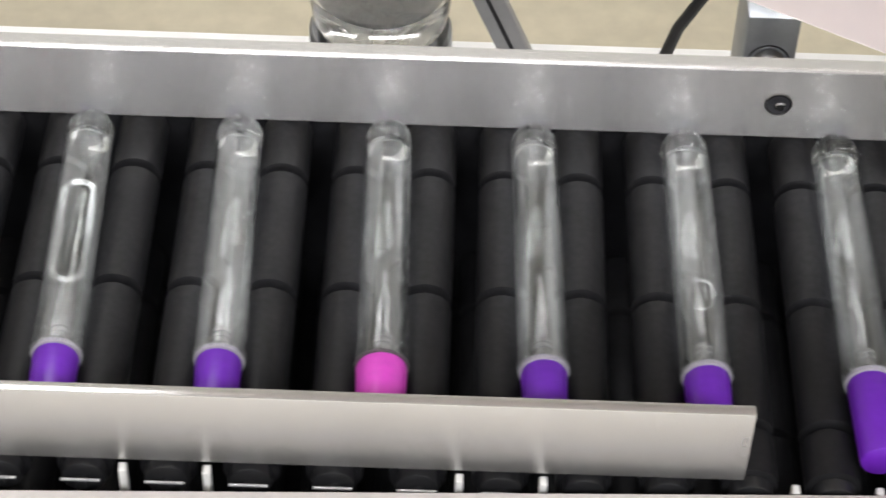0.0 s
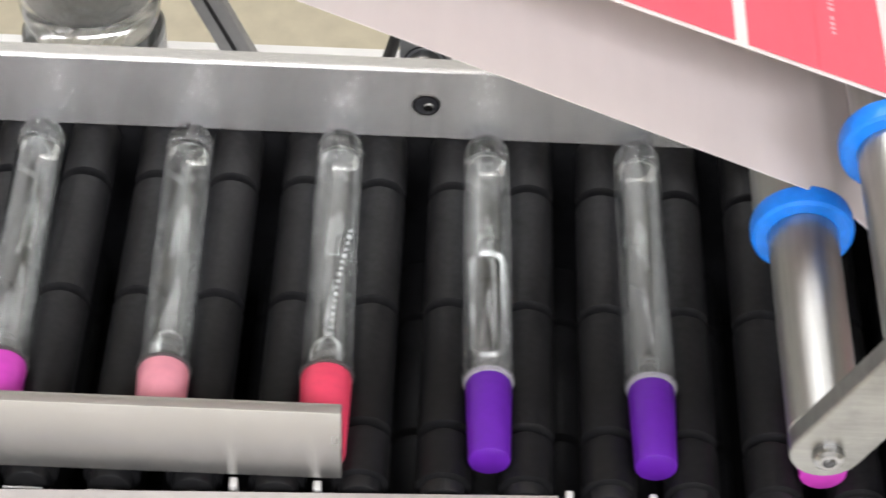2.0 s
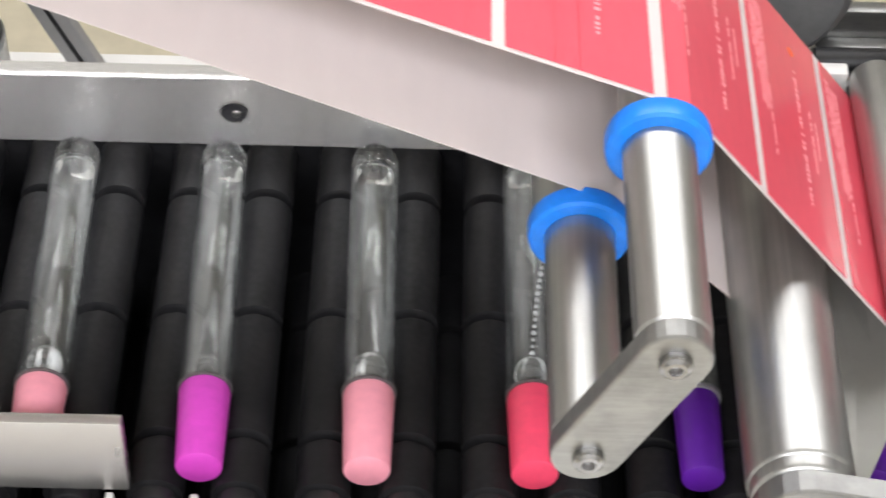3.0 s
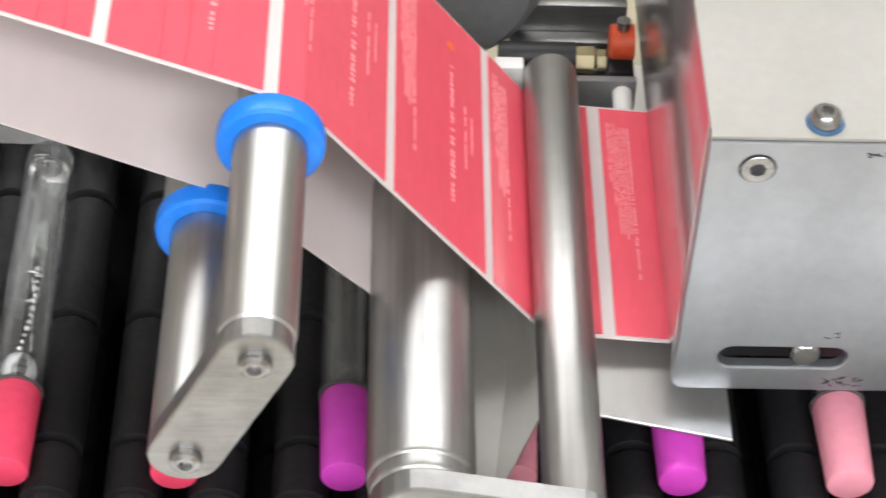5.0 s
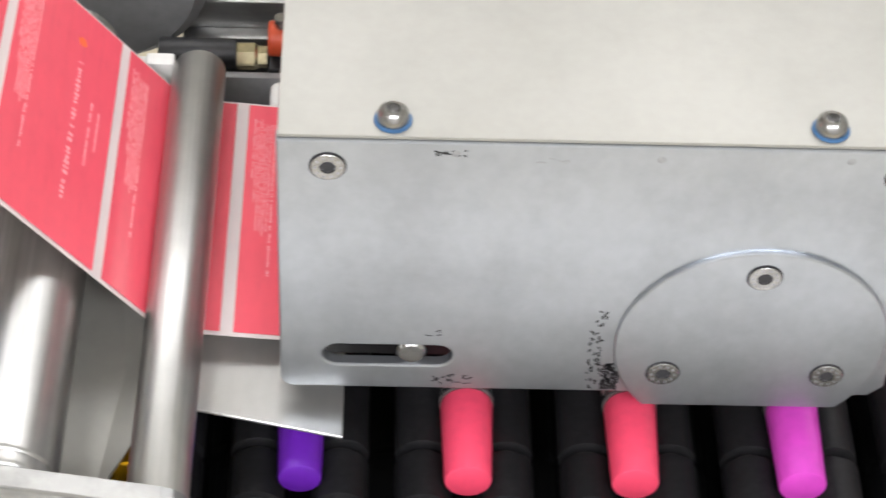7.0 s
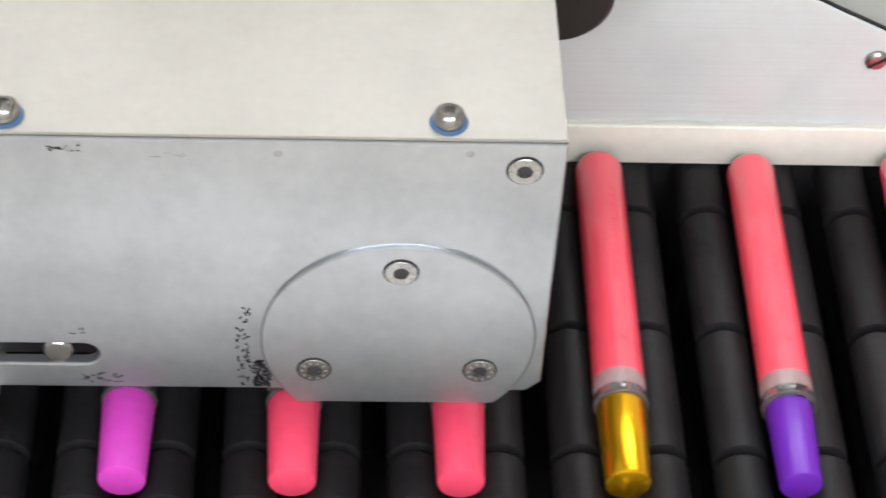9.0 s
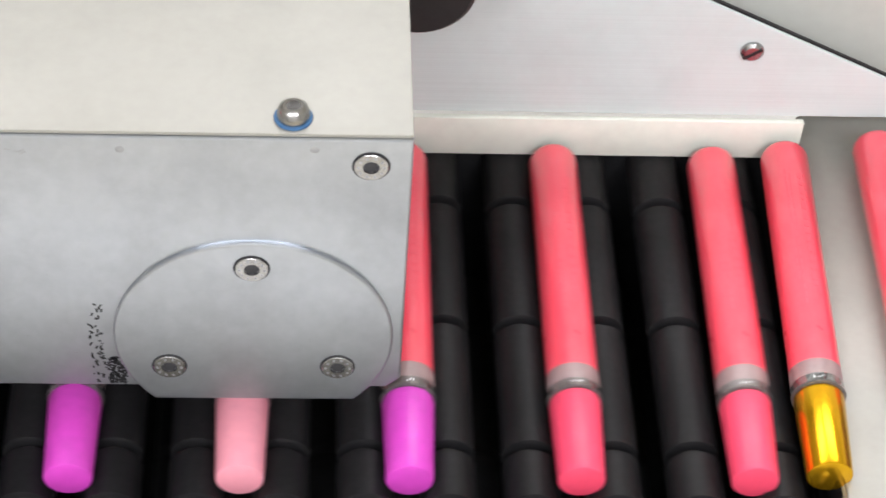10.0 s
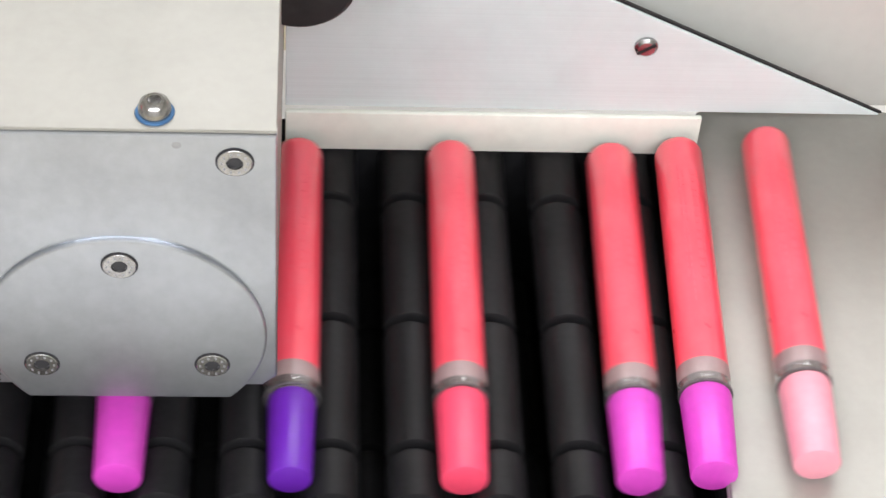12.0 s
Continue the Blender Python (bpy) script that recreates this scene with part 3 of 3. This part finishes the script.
    part("arm_bolt", lathe([(0.0, -0.0636), (0.0017, -0.0638), (0.0018, -0.0652), (0.0028, -0.0652), (0.0038, -0.0645), (0.0041, -0.0634), (0.0041, -0.0625), (0.0, -0.0625)], 26, "y", (x, 0, z)), CHROME, dancer, "button-head bolt")
ax, az = 0.1284 - 0.1100, 0.1078 - 0.0716
ang = math.degrees(math.atan2(az, ax))
armpts = arc(-0.1100, 0.1078, 0.0092, ang - 90, ang + 90, 12) + arc(-0.1284, 0.0716, 0.0092, ang + 90, ang + 270, 12)
part("arm_link", prism(armpts, -0.0624, -0.0564, 0.0008), STEEL, dancer, "rounded brushed steel link", smooth=False)

# ---- fixed web rollers by the head ----
fixed = thing("web_roller_frame", "thick and thin steel web rollers on a front bar", "web rollers")
part("drive_roller", lathe([(0, -0.0520), (0.0120, -0.0520), (0.0132, -0.0512), (0.0137, -0.050), (0.0137, -0.0470), (0.0142, -0.0465), (0.0144, -0.0455), (0.0144, 0.125), (0.012, 0.1265), (0, 0.1265)], 48, "y", (-0.0700, 0, 0.0420)), ROLLER_STEEL, fixed)
part("turn_rod", lathe([(0, -0.0520), (0.0076, -0.0520), (0.0083, -0.0510), (0.0083, 0.1165), (0.0078, 0.1180), (0, 0.1180)], 40, "y", (-0.0299, 0, 0.0380)), ROLLER_STEEL, fixed)
barpts = arc(-0.0299, 0.0380, 0.0098, -80, 80, 8) + arc(-0.0700, 0.0420, 0.0135, 85, 265, 10)
part("front_bar", prism(barpts, -0.0590, -0.0522, 0.0008), STEEL, fixed, "brushed steel end bar", smooth=False)
for x, z in ((-0.0700, 0.0420), (-0.0299, 0.0380)):
    part("end_screw", lathe([(0.001, -0.0600), (0.0022, -0.0622), (0.0036, -0.0622), (0.0042, -0.0612), (0.0042, -0.0591), (0, -0.0591)], 24, "y", (x, 0, z)), CHROME, fixed)

peel = thing("peel_plate", "bent steel peel plate under the label web", "peel plate")
bm = bmesh.new()
pv = [bm.verts.new(c) for c in ((-0.030, -0.0035, 0.0196), (0.0176, -0.0120, 0.0172), (0.0176, 0.116, 0.0172), (-0.030, 0.116, 0.0196))]
bm.faces.new(pv)
r = bmesh.ops.extrude_face_region(bm, geom=bm.faces[:])
bmesh.ops.translate(bm, vec=(0, 0, 0.0012), verts=[g for g in r["geom"] if isinstance(g, bmesh.types.BMVert)])
bmesh.ops.recalc_face_normals(bm, faces=bm.faces[:])
bmesh.ops.bevel(bm, geom=bm.edges[:], offset=0.0003, segments=1, affect="EDGES")
part("plate", bm, STEEL_PEEL, peel, smooth=False)
bm = bmesh.new()
pv = [bm.verts.new(c) for c in ((-0.062, -0.034, 0.0150), (-0.050, -0.034, 0.0150), (-0.0335, 0.000, 0.0185), (-0.0335, 0.112, 0.0185), (-0.062, 0.112, 0.0185))]
bm.faces.new(pv)
r = bmesh.ops.extrude_face_region(bm, geom=bm.faces[:])
bmesh.ops.translate(bm, vec=(0, 0, 0.0012), verts=[g for g in r["geom"] if isinstance(g, bmesh.types.BMVert)])
bmesh.ops.recalc_face_normals(bm, faces=bm.faces[:])
part("guard", bm, SHEET, peel, "cut-away pale steel guard", smooth=False)

# ---- outfeed ----
out = thing("outfeed_plate", "smooth pale steel outfeed plate beyond the rollers", "outfeed plate")
corner = arc(0.3094, 0.1322, 0.006, 90, 180, 6) + [(0.2954, -0.06), (0.62, -0.06), (0.62, 0.1382)]
bm = bmesh.new()
bm.faces.new([bm.verts.new((x, y, 0.0012)) for x, y in corner])
r = bmesh.ops.extrude_face_region(bm, geom=bm.faces[:])
bmesh.ops.translate(bm, vec=(0, 0, 0.0020), verts=[g for g in r["geom"] if isinstance(g, bmesh.types.BMVert)])
bmesh.ops.recalc_face_normals(bm, faces=bm.faces[:])
rim = [e for e in bm.edges if all(v.co.z > 0.003 for v in e.verts)]
bmesh.ops.bevel(bm, geom=rim, offset=0.0008, segments=3, affect="EDGES", profile=0.5)
part("sheet", bm, SHEET, out)
lip = part("rolled_edge", lathe([(0.0, -0.06), (0.0012, -0.06), (0.0012, 0.132), (0, 0.132)], 16, "y", (0, 0, 0)), SHEET, out)
lip.matrix_basis = pose(0.2984, 0, 0.0008, 0, 0, -2.45)
for y in (-0.056, 0.134):
    part("support", box(0.335, 0.61, y - 0.003, y + 0.003, -0.119, 0.0011), SHEET, out)
fence = thing("outfeed_fence", "pale steel fence strip and sloping-topped panel behind the rollers", "fence panel")
part("strip", box(0.1700, 0.3030, 0.1190, 0.1212, 0.0004, 0.0166, 0.0006), CREAM, fence)
pan = [(0.1700, 0.0172), (0.3605, 0.0172), (0.2676, 0.0638), (0.2200, 0.0890), (0.1700, 0.0890)]
part("panel", prism(pan, 0.1215, 0.1225, 0.0003), STEEL_P, fence, "brushed pale steel panel", smooth=False)
# Black strip behind the panel stands for the shade at its edge.
part("edge_shade", prism([(0.3618, 0.0172), (0.2682, 0.0644), (0.2204, 0.0897), (0.1700, 0.0897), (0.1700, 0.0880), (0.2190, 0.0880), (0.3560, 0.0172)], 0.1227, 0.1237), BLACK, fence, "black strip for the shade along the sloping edge", smooth=False)
part("back_panel", box(0.1705, 0.66, 0.1400, 0.1440, 0.0040, 0.16, 0.0006), PAINT, fence, "light grey painted panel")
sc = part("slotted_screw", lathe([(0, -0.0016), (0.0026, -0.0016), (0.0036, -0.0008), (0.0038, 0.0), (0, 0.0)], 24, "y", (0.2816, 0.1213, 0.0452)), CHROME, fence, "slotted round-head screw")
# Black bar laid over the head paints the shade in its slot.
b = box(-0.0034, 0.0034, -0.0018, -0.0014, -0.0005, 0.0005)
bmesh.ops.transform(b, matrix=Matrix.Translation((0.2816, 0.1213, 0.0452)) @ Matrix.Rotation(radians(-35), 4, "Y"), verts=b.verts[:])
part("screw_slot_shade", b, BLACK, sc, smooth=False)
wheel = thing("rubber_wheel", "black rubber press wheel beside the labelling head", "wheel")
part("tyre", lathe([(0.006, 0.085), (0.0150, 0.085), (0.0165, 0.0865), (0.0165, 0.1185), (0.006, 0.1185)], 40, "y", (0.1740, 0, 0.0974)), BLACK, wheel)
part("hub", lathe([(0, 0.084), (0.0055, 0.084), (0.0058, 0.1190), (0, 0.1190)], 24, "y", (0.1740, 0, 0.0974)), BLACK, wheel)

# ---- things behind the rail ----
DZ = -0.12
jar = thing("clear_cylinder", "clear acrylic cylinder with a steel cap standing on the white deck", "cylinder", at=(-0.368, 0.258, DZ))
# Frosted base added as support, in place of the pale reflection on the deck.
part("foot", lathe([(0, 0), (0.0285, 0), (0.0285, 0.042), (0.027, 0.044), (0, 0.044)], 44, "z"), FROST, jar)
part("body", lathe([(0, 0.0445), (0.0205, 0.0445), (0.0245, 0.0465), (0.0268, 0.051), (0.0278, 0.058), (0.0278, 0.15), (0.025, 0.152), (0, 0.152)], 44, "z"), CLEAR, jar, "clear acrylic body")
part("piston", lathe([(0, 0.060), (0.0150, 0.060), (0.0170, 0.063), (0.0170, 0.149), (0, 0.149)], 36, "z"), ROLLER_STEEL, jar, "grey steel piston inside")
strap = thing("grey_strut", "grey flat strut leaning behind the rail", "strut")
b = box(-0.0062, 0.0062, -0.003, 0.003, -0.036, 0.09, 0.0008)
bmesh.ops.transform(b, matrix=Matrix.Translation((-0.3235, 0.28, -0.0820)) @ Matrix.Rotation(radians(-23), 4, "Y"), verts=b.verts[:])
part("flat_bar", b, STRUT, strap, smooth=False)
# Black bar before the strut's face, painting the shade of a groove.
b = box(-0.0008, 0.0008, -0.0036, -0.0031, -0.034, 0.088)
bmesh.ops.transform(b, matrix=Matrix.Translation((-0.3235, 0.28, -0.0820)) @ Matrix.Rotation(radians(-23), 4, "Y"), verts=b.verts[:])
part("groove_shade", b, BLACK, strap, smooth=False)
cable = thing("black_cable", "thin black cable behind the rail", "cable")
part("cable_run", tube_along([(-0.2545, 0.28, -0.1195), (-0.2519, 0.28, -0.1093), (-0.2471, 0.28, -0.0912), (-0.2395, 0.28, -0.0759), (-0.228, 0.281, -0.055), (-0.212, 0.283, -0.03)], 0.0026), BLACK, cable)
clamp = thing("clamp_block", "machined steel clamp block holding a round shaft", "clamp")
part("block", box(-0.2425, -0.2251, 0.1445, 0.170, -0.1195, 0.0308, 0.0008), ALU, clamp)
# Thin black ring paints the shade round the shaft.
part("bore_shade", lathe([(0.0066, 0.1442), (0.0072, 0.1440), (0.0072, 0.1444)], 28, "y", (-0.2340, 0, 0.0120)), MARKS_AND_RECESS, clamp)
part("shaft", lathe([(0, 0.1405), (0.0052, 0.1405), (0.0056, 0.1410), (0.0056, 0.1440), (0, 0.1440)], 28, "y", (-0.2340, 0, 0.0120)), ROLLER_STEEL, clamp)
# fittings between the web and the head
motor = thing("drive_motor", "grey round drive motor behind the label web", "motor")
part("housing", lathe([(0, 0.160), (0.032, 0.160), (0.036, 0.164), (0.036, 0.235), (0, 0.235)], 40, "y", (-0.0660, 0, 0.0370)), GREY, motor)
air = thing("air_valve", "black air valve with brass and red push fittings", "air fitting")
part("valve_body", box(-0.0095, -0.0010, 0.1330, 0.1460, 0.0130, 0.0250, 0.001), BLACK, air)
part("hose", lathe([(0, -0.0450), (0.0046, -0.0450), (0.0050, -0.0440), (0.0050, -0.0200), (0, -0.0200)], 20, "x", (0, 0.1400, 0.0250)), BLACK, air)
part("brass_nut", lathe([(0, -0.0198), (0.0044, -0.0198), (0.0046, -0.0140), (0.0036, -0.0130), (0.0036, -0.0100), (0, -0.0100)], 6, "x", (0, 0.1400, 0.0240)), BRASS, air, smooth=False)
part("red_fitting", lathe([(0, -0.0095), (0.0052, -0.0095), (0.0058, -0.0088), (0.0058, -0.0016), (0, -0.0016)], 24, "x", (0, 0.1400, 0.0320)), ORANGE, air, "red push fitting")
part("fitting_screw", lathe([(0, 0.0), (0.0022, 0.0), (0.0022, 0.004), (0, 0.004)], 16, "z", (-0.0054, 0.1400, 0.0370)), CHROME, air)
stub = thing("nylon_stub", "short white nylon pin beside the label web", "pin")
part("pin", lathe([(0, 0.116), (0.0028, 0.116), (0.0032, 0.1165), (0.0032, 0.13), (0, 0.13)], 20, "y", (-0.0053, 0, 0.0215)), WHITE, stub)
stub2 = thing("nylon_block", "small white nylon block behind the label web", "block")
part("block", box(-0.0470, -0.0380, 0.1185, 0.124, 0.0260, 0.0390, 0.0006), WHITE, stub2)
frame_plate = thing("frame_plate", "machined steel frame plate behind the air fitting", "frame plate")
part("plate", box(-0.0400, -0.0005, 0.1700, 0.1760, -0.1195, 0.0215, 0.001), STEEL, frame_plate)
part("dark_panel", box(-0.0380, -0.0008, 0.1270, 0.1300, -0.0070, 0.0265, 0.0006), GREY, frame_plate, "dark grey bracket panel")
part("ledge", box(-0.0400, -0.0005, 0.1640, 0.1698, 0.0080, 0.0105, 0.0006), STEEL, frame_plate)

# ---- tubes ----
TUBE_R = 0.0076
SEQ = ["purple", "purple", "purple", "hot_pink", "purple", "purple", "coral", "light_pink", "hot_pink", "light_pink", "hot_pink", "coral", "coral",
       "purple", "gold", "coral", "coral", "hot_pink", "light_pink", "hot_pink", "hot_pink", "coral", "purple", "hot_pink", "coral", "purple"]
hemi = [(TUBE_R * math.sin(radians(a)), 0.1095 + TUBE_R * math.cos(radians(a))) for a in range(0, 91, 9)]
ri = TUBE_R - 0.0009
hemi_in = [(ri * math.sin(radians(a)), 0.1030 + ri * 0.75 * math.cos(radians(a))) for a in range(90, -1, -9)]
glass_mesh = mesh_of(lathe([(max(r_, 0), y_) for r_, y_ in hemi] + [(TUBE_R, 0.018), (TUBE_R + 0.0004, 0.0170), (TUBE_R + 0.0004, 0.0140), (ri, 0.0138)] + hemi_in, 40), GLASS, True)
cap_prof = [(0, -0.0150), (0.0064, -0.0150), (0.0068, -0.0148), (0.0070, -0.0143), (0.0076, 0.0040), (0.0079, 0.0125), (0.0076, 0.0135), (0, 0.0135)]
cap_width = {"purple": 0.88, "gold": 0.95}
cap_meshes = {c: mesh_of(lathe([(r_ * cap_width.get(c, 0.97), y_) for r_, y_ in cap_prof], 40), m, True) for c, m in CAPS.items()}
stop_prof = [(0, 0.0140)]
for i in range(5):
    stop_prof += [(0.0026, 0.0142 + i * 0.0022), (0.0026, 0.0152 + i * 0.0022), (0.0018, 0.0154 + i * 0.0022), (0.0018, 0.0162 + i * 0.0022)]
stop_mesh = mesh_of(lathe(stop_prof + [(0, 0.0252)], 20), STOPPER, True)
plug_mesh = mesh_of(lathe([(0, 0.0137), (0.0062, 0.0137), (0.0062, 0.0160), (0.0058, 0.0166), (0.0058, 0.0255), (0.0050, 0.0275), (0, 0.0285)], 28), PLUG, True)
ring_mesh = mesh_of(lathe([(TUBE_R - 0.0002, 0.0136), (TUBE_R + 0.0005, 0.0137), (TUBE_R + 0.0005, 0.0143), (TUBE_R - 0.0002, 0.0144)], 36), RINGM, True)
rim_mesh = mesh_of(lathe([(TUBE_R - 0.0010, 0.0134), (TUBE_R - 0.0002, 0.0136), (TUBE_R - 0.0001, 0.0143), (TUBE_R - 0.0002, 0.0148)], 36), RIMM, True)
LR = TUBE_R + 0.00015


hem_mesh = mesh_of(lathe([(LR, 0.0172), (LR + 0.0001, 0.0174), (LR + 0.0001, 0.0228), (LR, 0.0228)], 36), HEM, True)
egg_mesh = mesh_of(lathe([(0, 0.0142), (0.0040, 0.0144), (0.0046, 0.0165), (0.0048, 0.0195), (0.0045, 0.0228), (0.0036, 0.0253), (0.0020, 0.0269), (0, 0.0274)], 24), EGG, True)


def bead_stem(y0, y1, lean, bow):
    """A fine beaded thread that winds up the inside of a tube."""
    bms, y, i = [], y0, 0
    while y < y1:
        q = (y - y0) / (y1 - y0)
        r_ = 0.00066 + 0.00022 * (i % 3 == 0)
        bms.append(lathe([(0, -r_), (r_ * 0.7, -r_ * 0.7), (r_, 0), (r_ * 0.7, r_ * 0.7), (0, r_)], 8, "y", (lean * q + bow * math.sin(3.0 * q), y, 0.0034)))
        y += 0.0027
        i += 1
    return mesh_of(join(*bms), BEAD, True)


STEMS = {6: bead_stem(0.027, 0.072, 0.0050, -0.0006), 11: bead_stem(0.027, 0.092, -0.0022, 0.0030), 12: bead_stem(0.027, 0.060, 0.0015, 0.0012)}


def label_shell():
    """The wrapped label, open along one line, with a small overlap."""
    bm = lathe([(LR, 0.0225), (LR, 0.1125), (LR - 0.0004, 0.1140), (LR - 0.0009, 0.1150)], 40)
    return bm


wrap_mesh = mesh_of(label_shell(), LABEL_PINK, True)
r8 = random.Random(8)
bms = []
for a, w in ((62, 0.0007), (74, 0.0016), (98, 0.0006), (108, 0.0006)):
    y = 0.040 + r8.uniform(0, 0.02)
    while y < 0.10:
        l = r8.uniform(0.0015, 0.0035)
        b = box(-w / 2, w / 2, y, y + l, LR - 0.00002, LR + 0.00006)
        bmesh.ops.transform(b, matrix=Matrix.Rotation(radians(90 - a), 4, "Y"), verts=b.verts[:])
        bms.append(b)
        y += l + r8.uniform(0.0006, 0.0015)
wrap_print = mesh_of(join(*bms), INK_DIM, False)

def bubble_highlights(r, half, wire):
    """An air bubble's edge highlights built as pale wire: a closed oval ring, and a smaller streak within."""
    pts = [(r * math.cos(radians(a)), half + r * math.sin(radians(a)), 0.0) for a in range(0, 181, 12)]
    pts += [(r * math.cos(radians(a)), -half + r * math.sin(radians(a)), 0.0) for a in range(180, 361, 12)]
    ring = tube_along(pts + pts[:2], wire, 8)
    streak = tube_along([(r * 0.35, -half, 0.001), (r * 0.38, 0, 0.001), (r * 0.30, half, 0.001)], wire * 0.6, 6)
    return join(ring, streak)


big_bubble = mesh_of(bubble_highlights(0.0045, 0.0165, 0.0010), BUBBLE, True)
small_bubble = mesh_of(bubble_highlights(0.0034, 0.0026, 0.00028), BUBBLE, True)
BUBBLES = {1: (0.0430, False), 5: (0.042, True), 12: (0.0520, False)}
NICE = {"purple": "purple", "hot_pink": "hot pink", "coral": "coral red", "light_pink": "light pink", "gold": "shiny gold"}
tubes, moving_labels = [], []
for k, colour in enumerate(SEQ):
    done = k >= 18
    lab = f"glass tube with {NICE[colour]} cap " + ("and coral label" if k >= 9 else "lying between black rollers")
    tb = thing("test_tube", lab, "test tube", "test tubes on the conveyor")
    part("glass_body", glass_mesh, GLASS, tb, "clear glass body").visible_shadow = False
    part("cap", cap_meshes[colour], None, tb, f"{NICE[colour]} plastic cap")
    part("stopper", plug_mesh if k >= 15 else stop_mesh, None, tb, "grey rubber stopper" if k >= 15 else "ribbed grey stopper")
    part("mouth_ring", rim_mesh if colour == "purple" and k < 9 else ring_mesh, None, tb, "pale rim" if colour == "purple" and k < 9 else "dark mouth ring")
    if colour in ("coral", "light_pink") and k < 13:
        part("bulb", egg_mesh, EGG, tb, "frosted glass bulb on the stopper")
    if k in STEMS:
        part("beaded_thread", STEMS[k], BEAD, tb, "pale beaded thread inside the glass")
    if k in BUBBLES:
        y_, big = BUBBLES[k]
        bb = part("bubble", big_bubble if big else small_bubble, BUBBLE, tb, "pale wire standing for the bright edge of an air bubble")
        bb.location = (0, y_, 0.0035)
        if k == 5:
            moving_bubble = bb
    if k >= 9:
        w = part("label", wrap_mesh, LABEL_PINK, tb, "coral printed label")
        part("print", wrap_print, INK_DIM, w)
        part("clear_hem", hem_mesh, HEM, w, "clear hem of the label film")
        if not done:
            moving_labels.append((k, w))
    tubes.append(tb)


# ---- movement ----
X_FIRST, TUBE_Z = -0.2118, 0.0026


def travel(t):
    """How far the chain has run; its speed wavers slightly."""
    waver = ((0.0, -0.0010), (1.0, -0.0006), (2.0, 0.0009), (2.7, 0.0021), (4.3, 0.0005), (5.0, 0.0), (6.0, 0.0005), (7.2, 0.0004), (8.8, -0.0012), (9.5, -0.0002), (12.0, 0.0))
    return SPEED * t + float(np.interp(t, [a for a, _ in waver], [d for _, d in waver]))


# how far each tube has slid on the plate once its free way would be 0.3645 and 0.3884
SLIDE = {13: (0.3250, 0.3400), 14: (0.3200, 0.3340), 15: (0.3340, 0.3430), 16: (0.3405, 0.3495), 17: (0.3282, 0.3480), 18: (0.3212, 0.3400)}


def tube_x(k, t):
    """A tube rides on the rollers, halts at the plate's edge and is then knocked on by the next one."""
    free = X_FIRST + travel(t) - 2 * PITCH * k
    a, b = SLIDE.get(k, (0.328, 0.344))
    return float(np.interp(free, [-9.0, 0.20, 0.268, 0.2895, 0.3250, 0.3405, 0.3525, 0.3645, 0.3884, 9.0],
                           [-9.0, 0.2005, 0.2715, 0.2928, 0.2930, 0.3085, 0.3085 + 0.35 * (a - 0.3085), a, b, b + 9.0 - 0.3884]))


def tube_z(x):
    k_ = min(1.0, max(0.0, (x - 0.2840) / 0.022))
    return TUBE_Z + (0.0110 - TUBE_Z) * k_ * k_ * (3 - 2 * k_)


def tube_yaw(k, x):
    """Tubes arrive a little askew, straighten under the head and line up with the plate's edge."""
    way = float(np.interp(x, [-0.50, -0.30, -0.15, -0.05, 0.20, 0.27, 0.293, 0.330], [1.6, 1.5, 0.7, 0.0, -0.2, -0.9, -1.9, -1.0]))
    return way + (k * 37 % 11 - 5) * 0.06


def motions():
    for i, ro in enumerate(rollers):
        rows = []
        for n_ in range(61):
            t = n_ * 0.2
            s = travel(t) + PHASE + i * LOOP_PITCH
            x, z = chain_place(s)
            rows.append((t, pose(x, 0, z)))
        walk(ro, rows)
    for k, tb in enumerate(tubes):
        rows = [(n_ * 0.1, pose(tube_x(k, n_ * 0.1), 0, tube_z(tube_x(k, n_ * 0.1)), 0, 0, tube_yaw(k, tube_x(k, n_ * 0.1)))) for n_ in range(121)]
        walk(tb, rows)
    walk(moving_bubble, [(t, pose(0, y_, 0.0035)) for t, y_ in ((0.0, 0.0615), (0.5, 0.050), (1.0, 0.0435), (1.5, 0.0425), (2.0, 0.042), (12.0, 0.042))])
    for k, w in moving_labels:
        meet = (0.085 - X_FIRST + 2 * PITCH * k) / SPEED
        rows = []
        for n_ in range(121):
            t = n_ * 0.1
            if t < meet:
                z = 0.055 * min(1.0, (meet - t) / 0.3)
                rows.append((t, pose(0.085 - tube_x(k, t), 0, z)))
            else:
                rows.append((t, pose(0, 0, 0)))
        walk(w, rows)
    steps = [(n_, n_ * CYCLE + 0.03, n_ * CYCLE + 0.18) for n_ in range(31)]
    for o, s in label_strips:
        rows, last = [(0.0, web_place(s))], s
        for n_, t0, t1 in steps:
            a, b_ = s + n_ * LABEL_PITCH, s + (n_ + 1) * LABEL_PITCH
            if t1 > 12.0:
                break
            if b_ > 0 and a < WEB_LEN:
                rows += [(t0, web_place(a)), ((t0 + t1) / 2, web_place((a + b_) / 2)), (t1, web_place(b_))]
                last = b_
        rows.append((12.0, rows[-1][1]))
        walk(o, rows)


# rollers lie half a pitch to each side of every tube
PHASE = (X_FIRST - PITCH / 2 - TOP0) % LOOP_PITCH
motions()
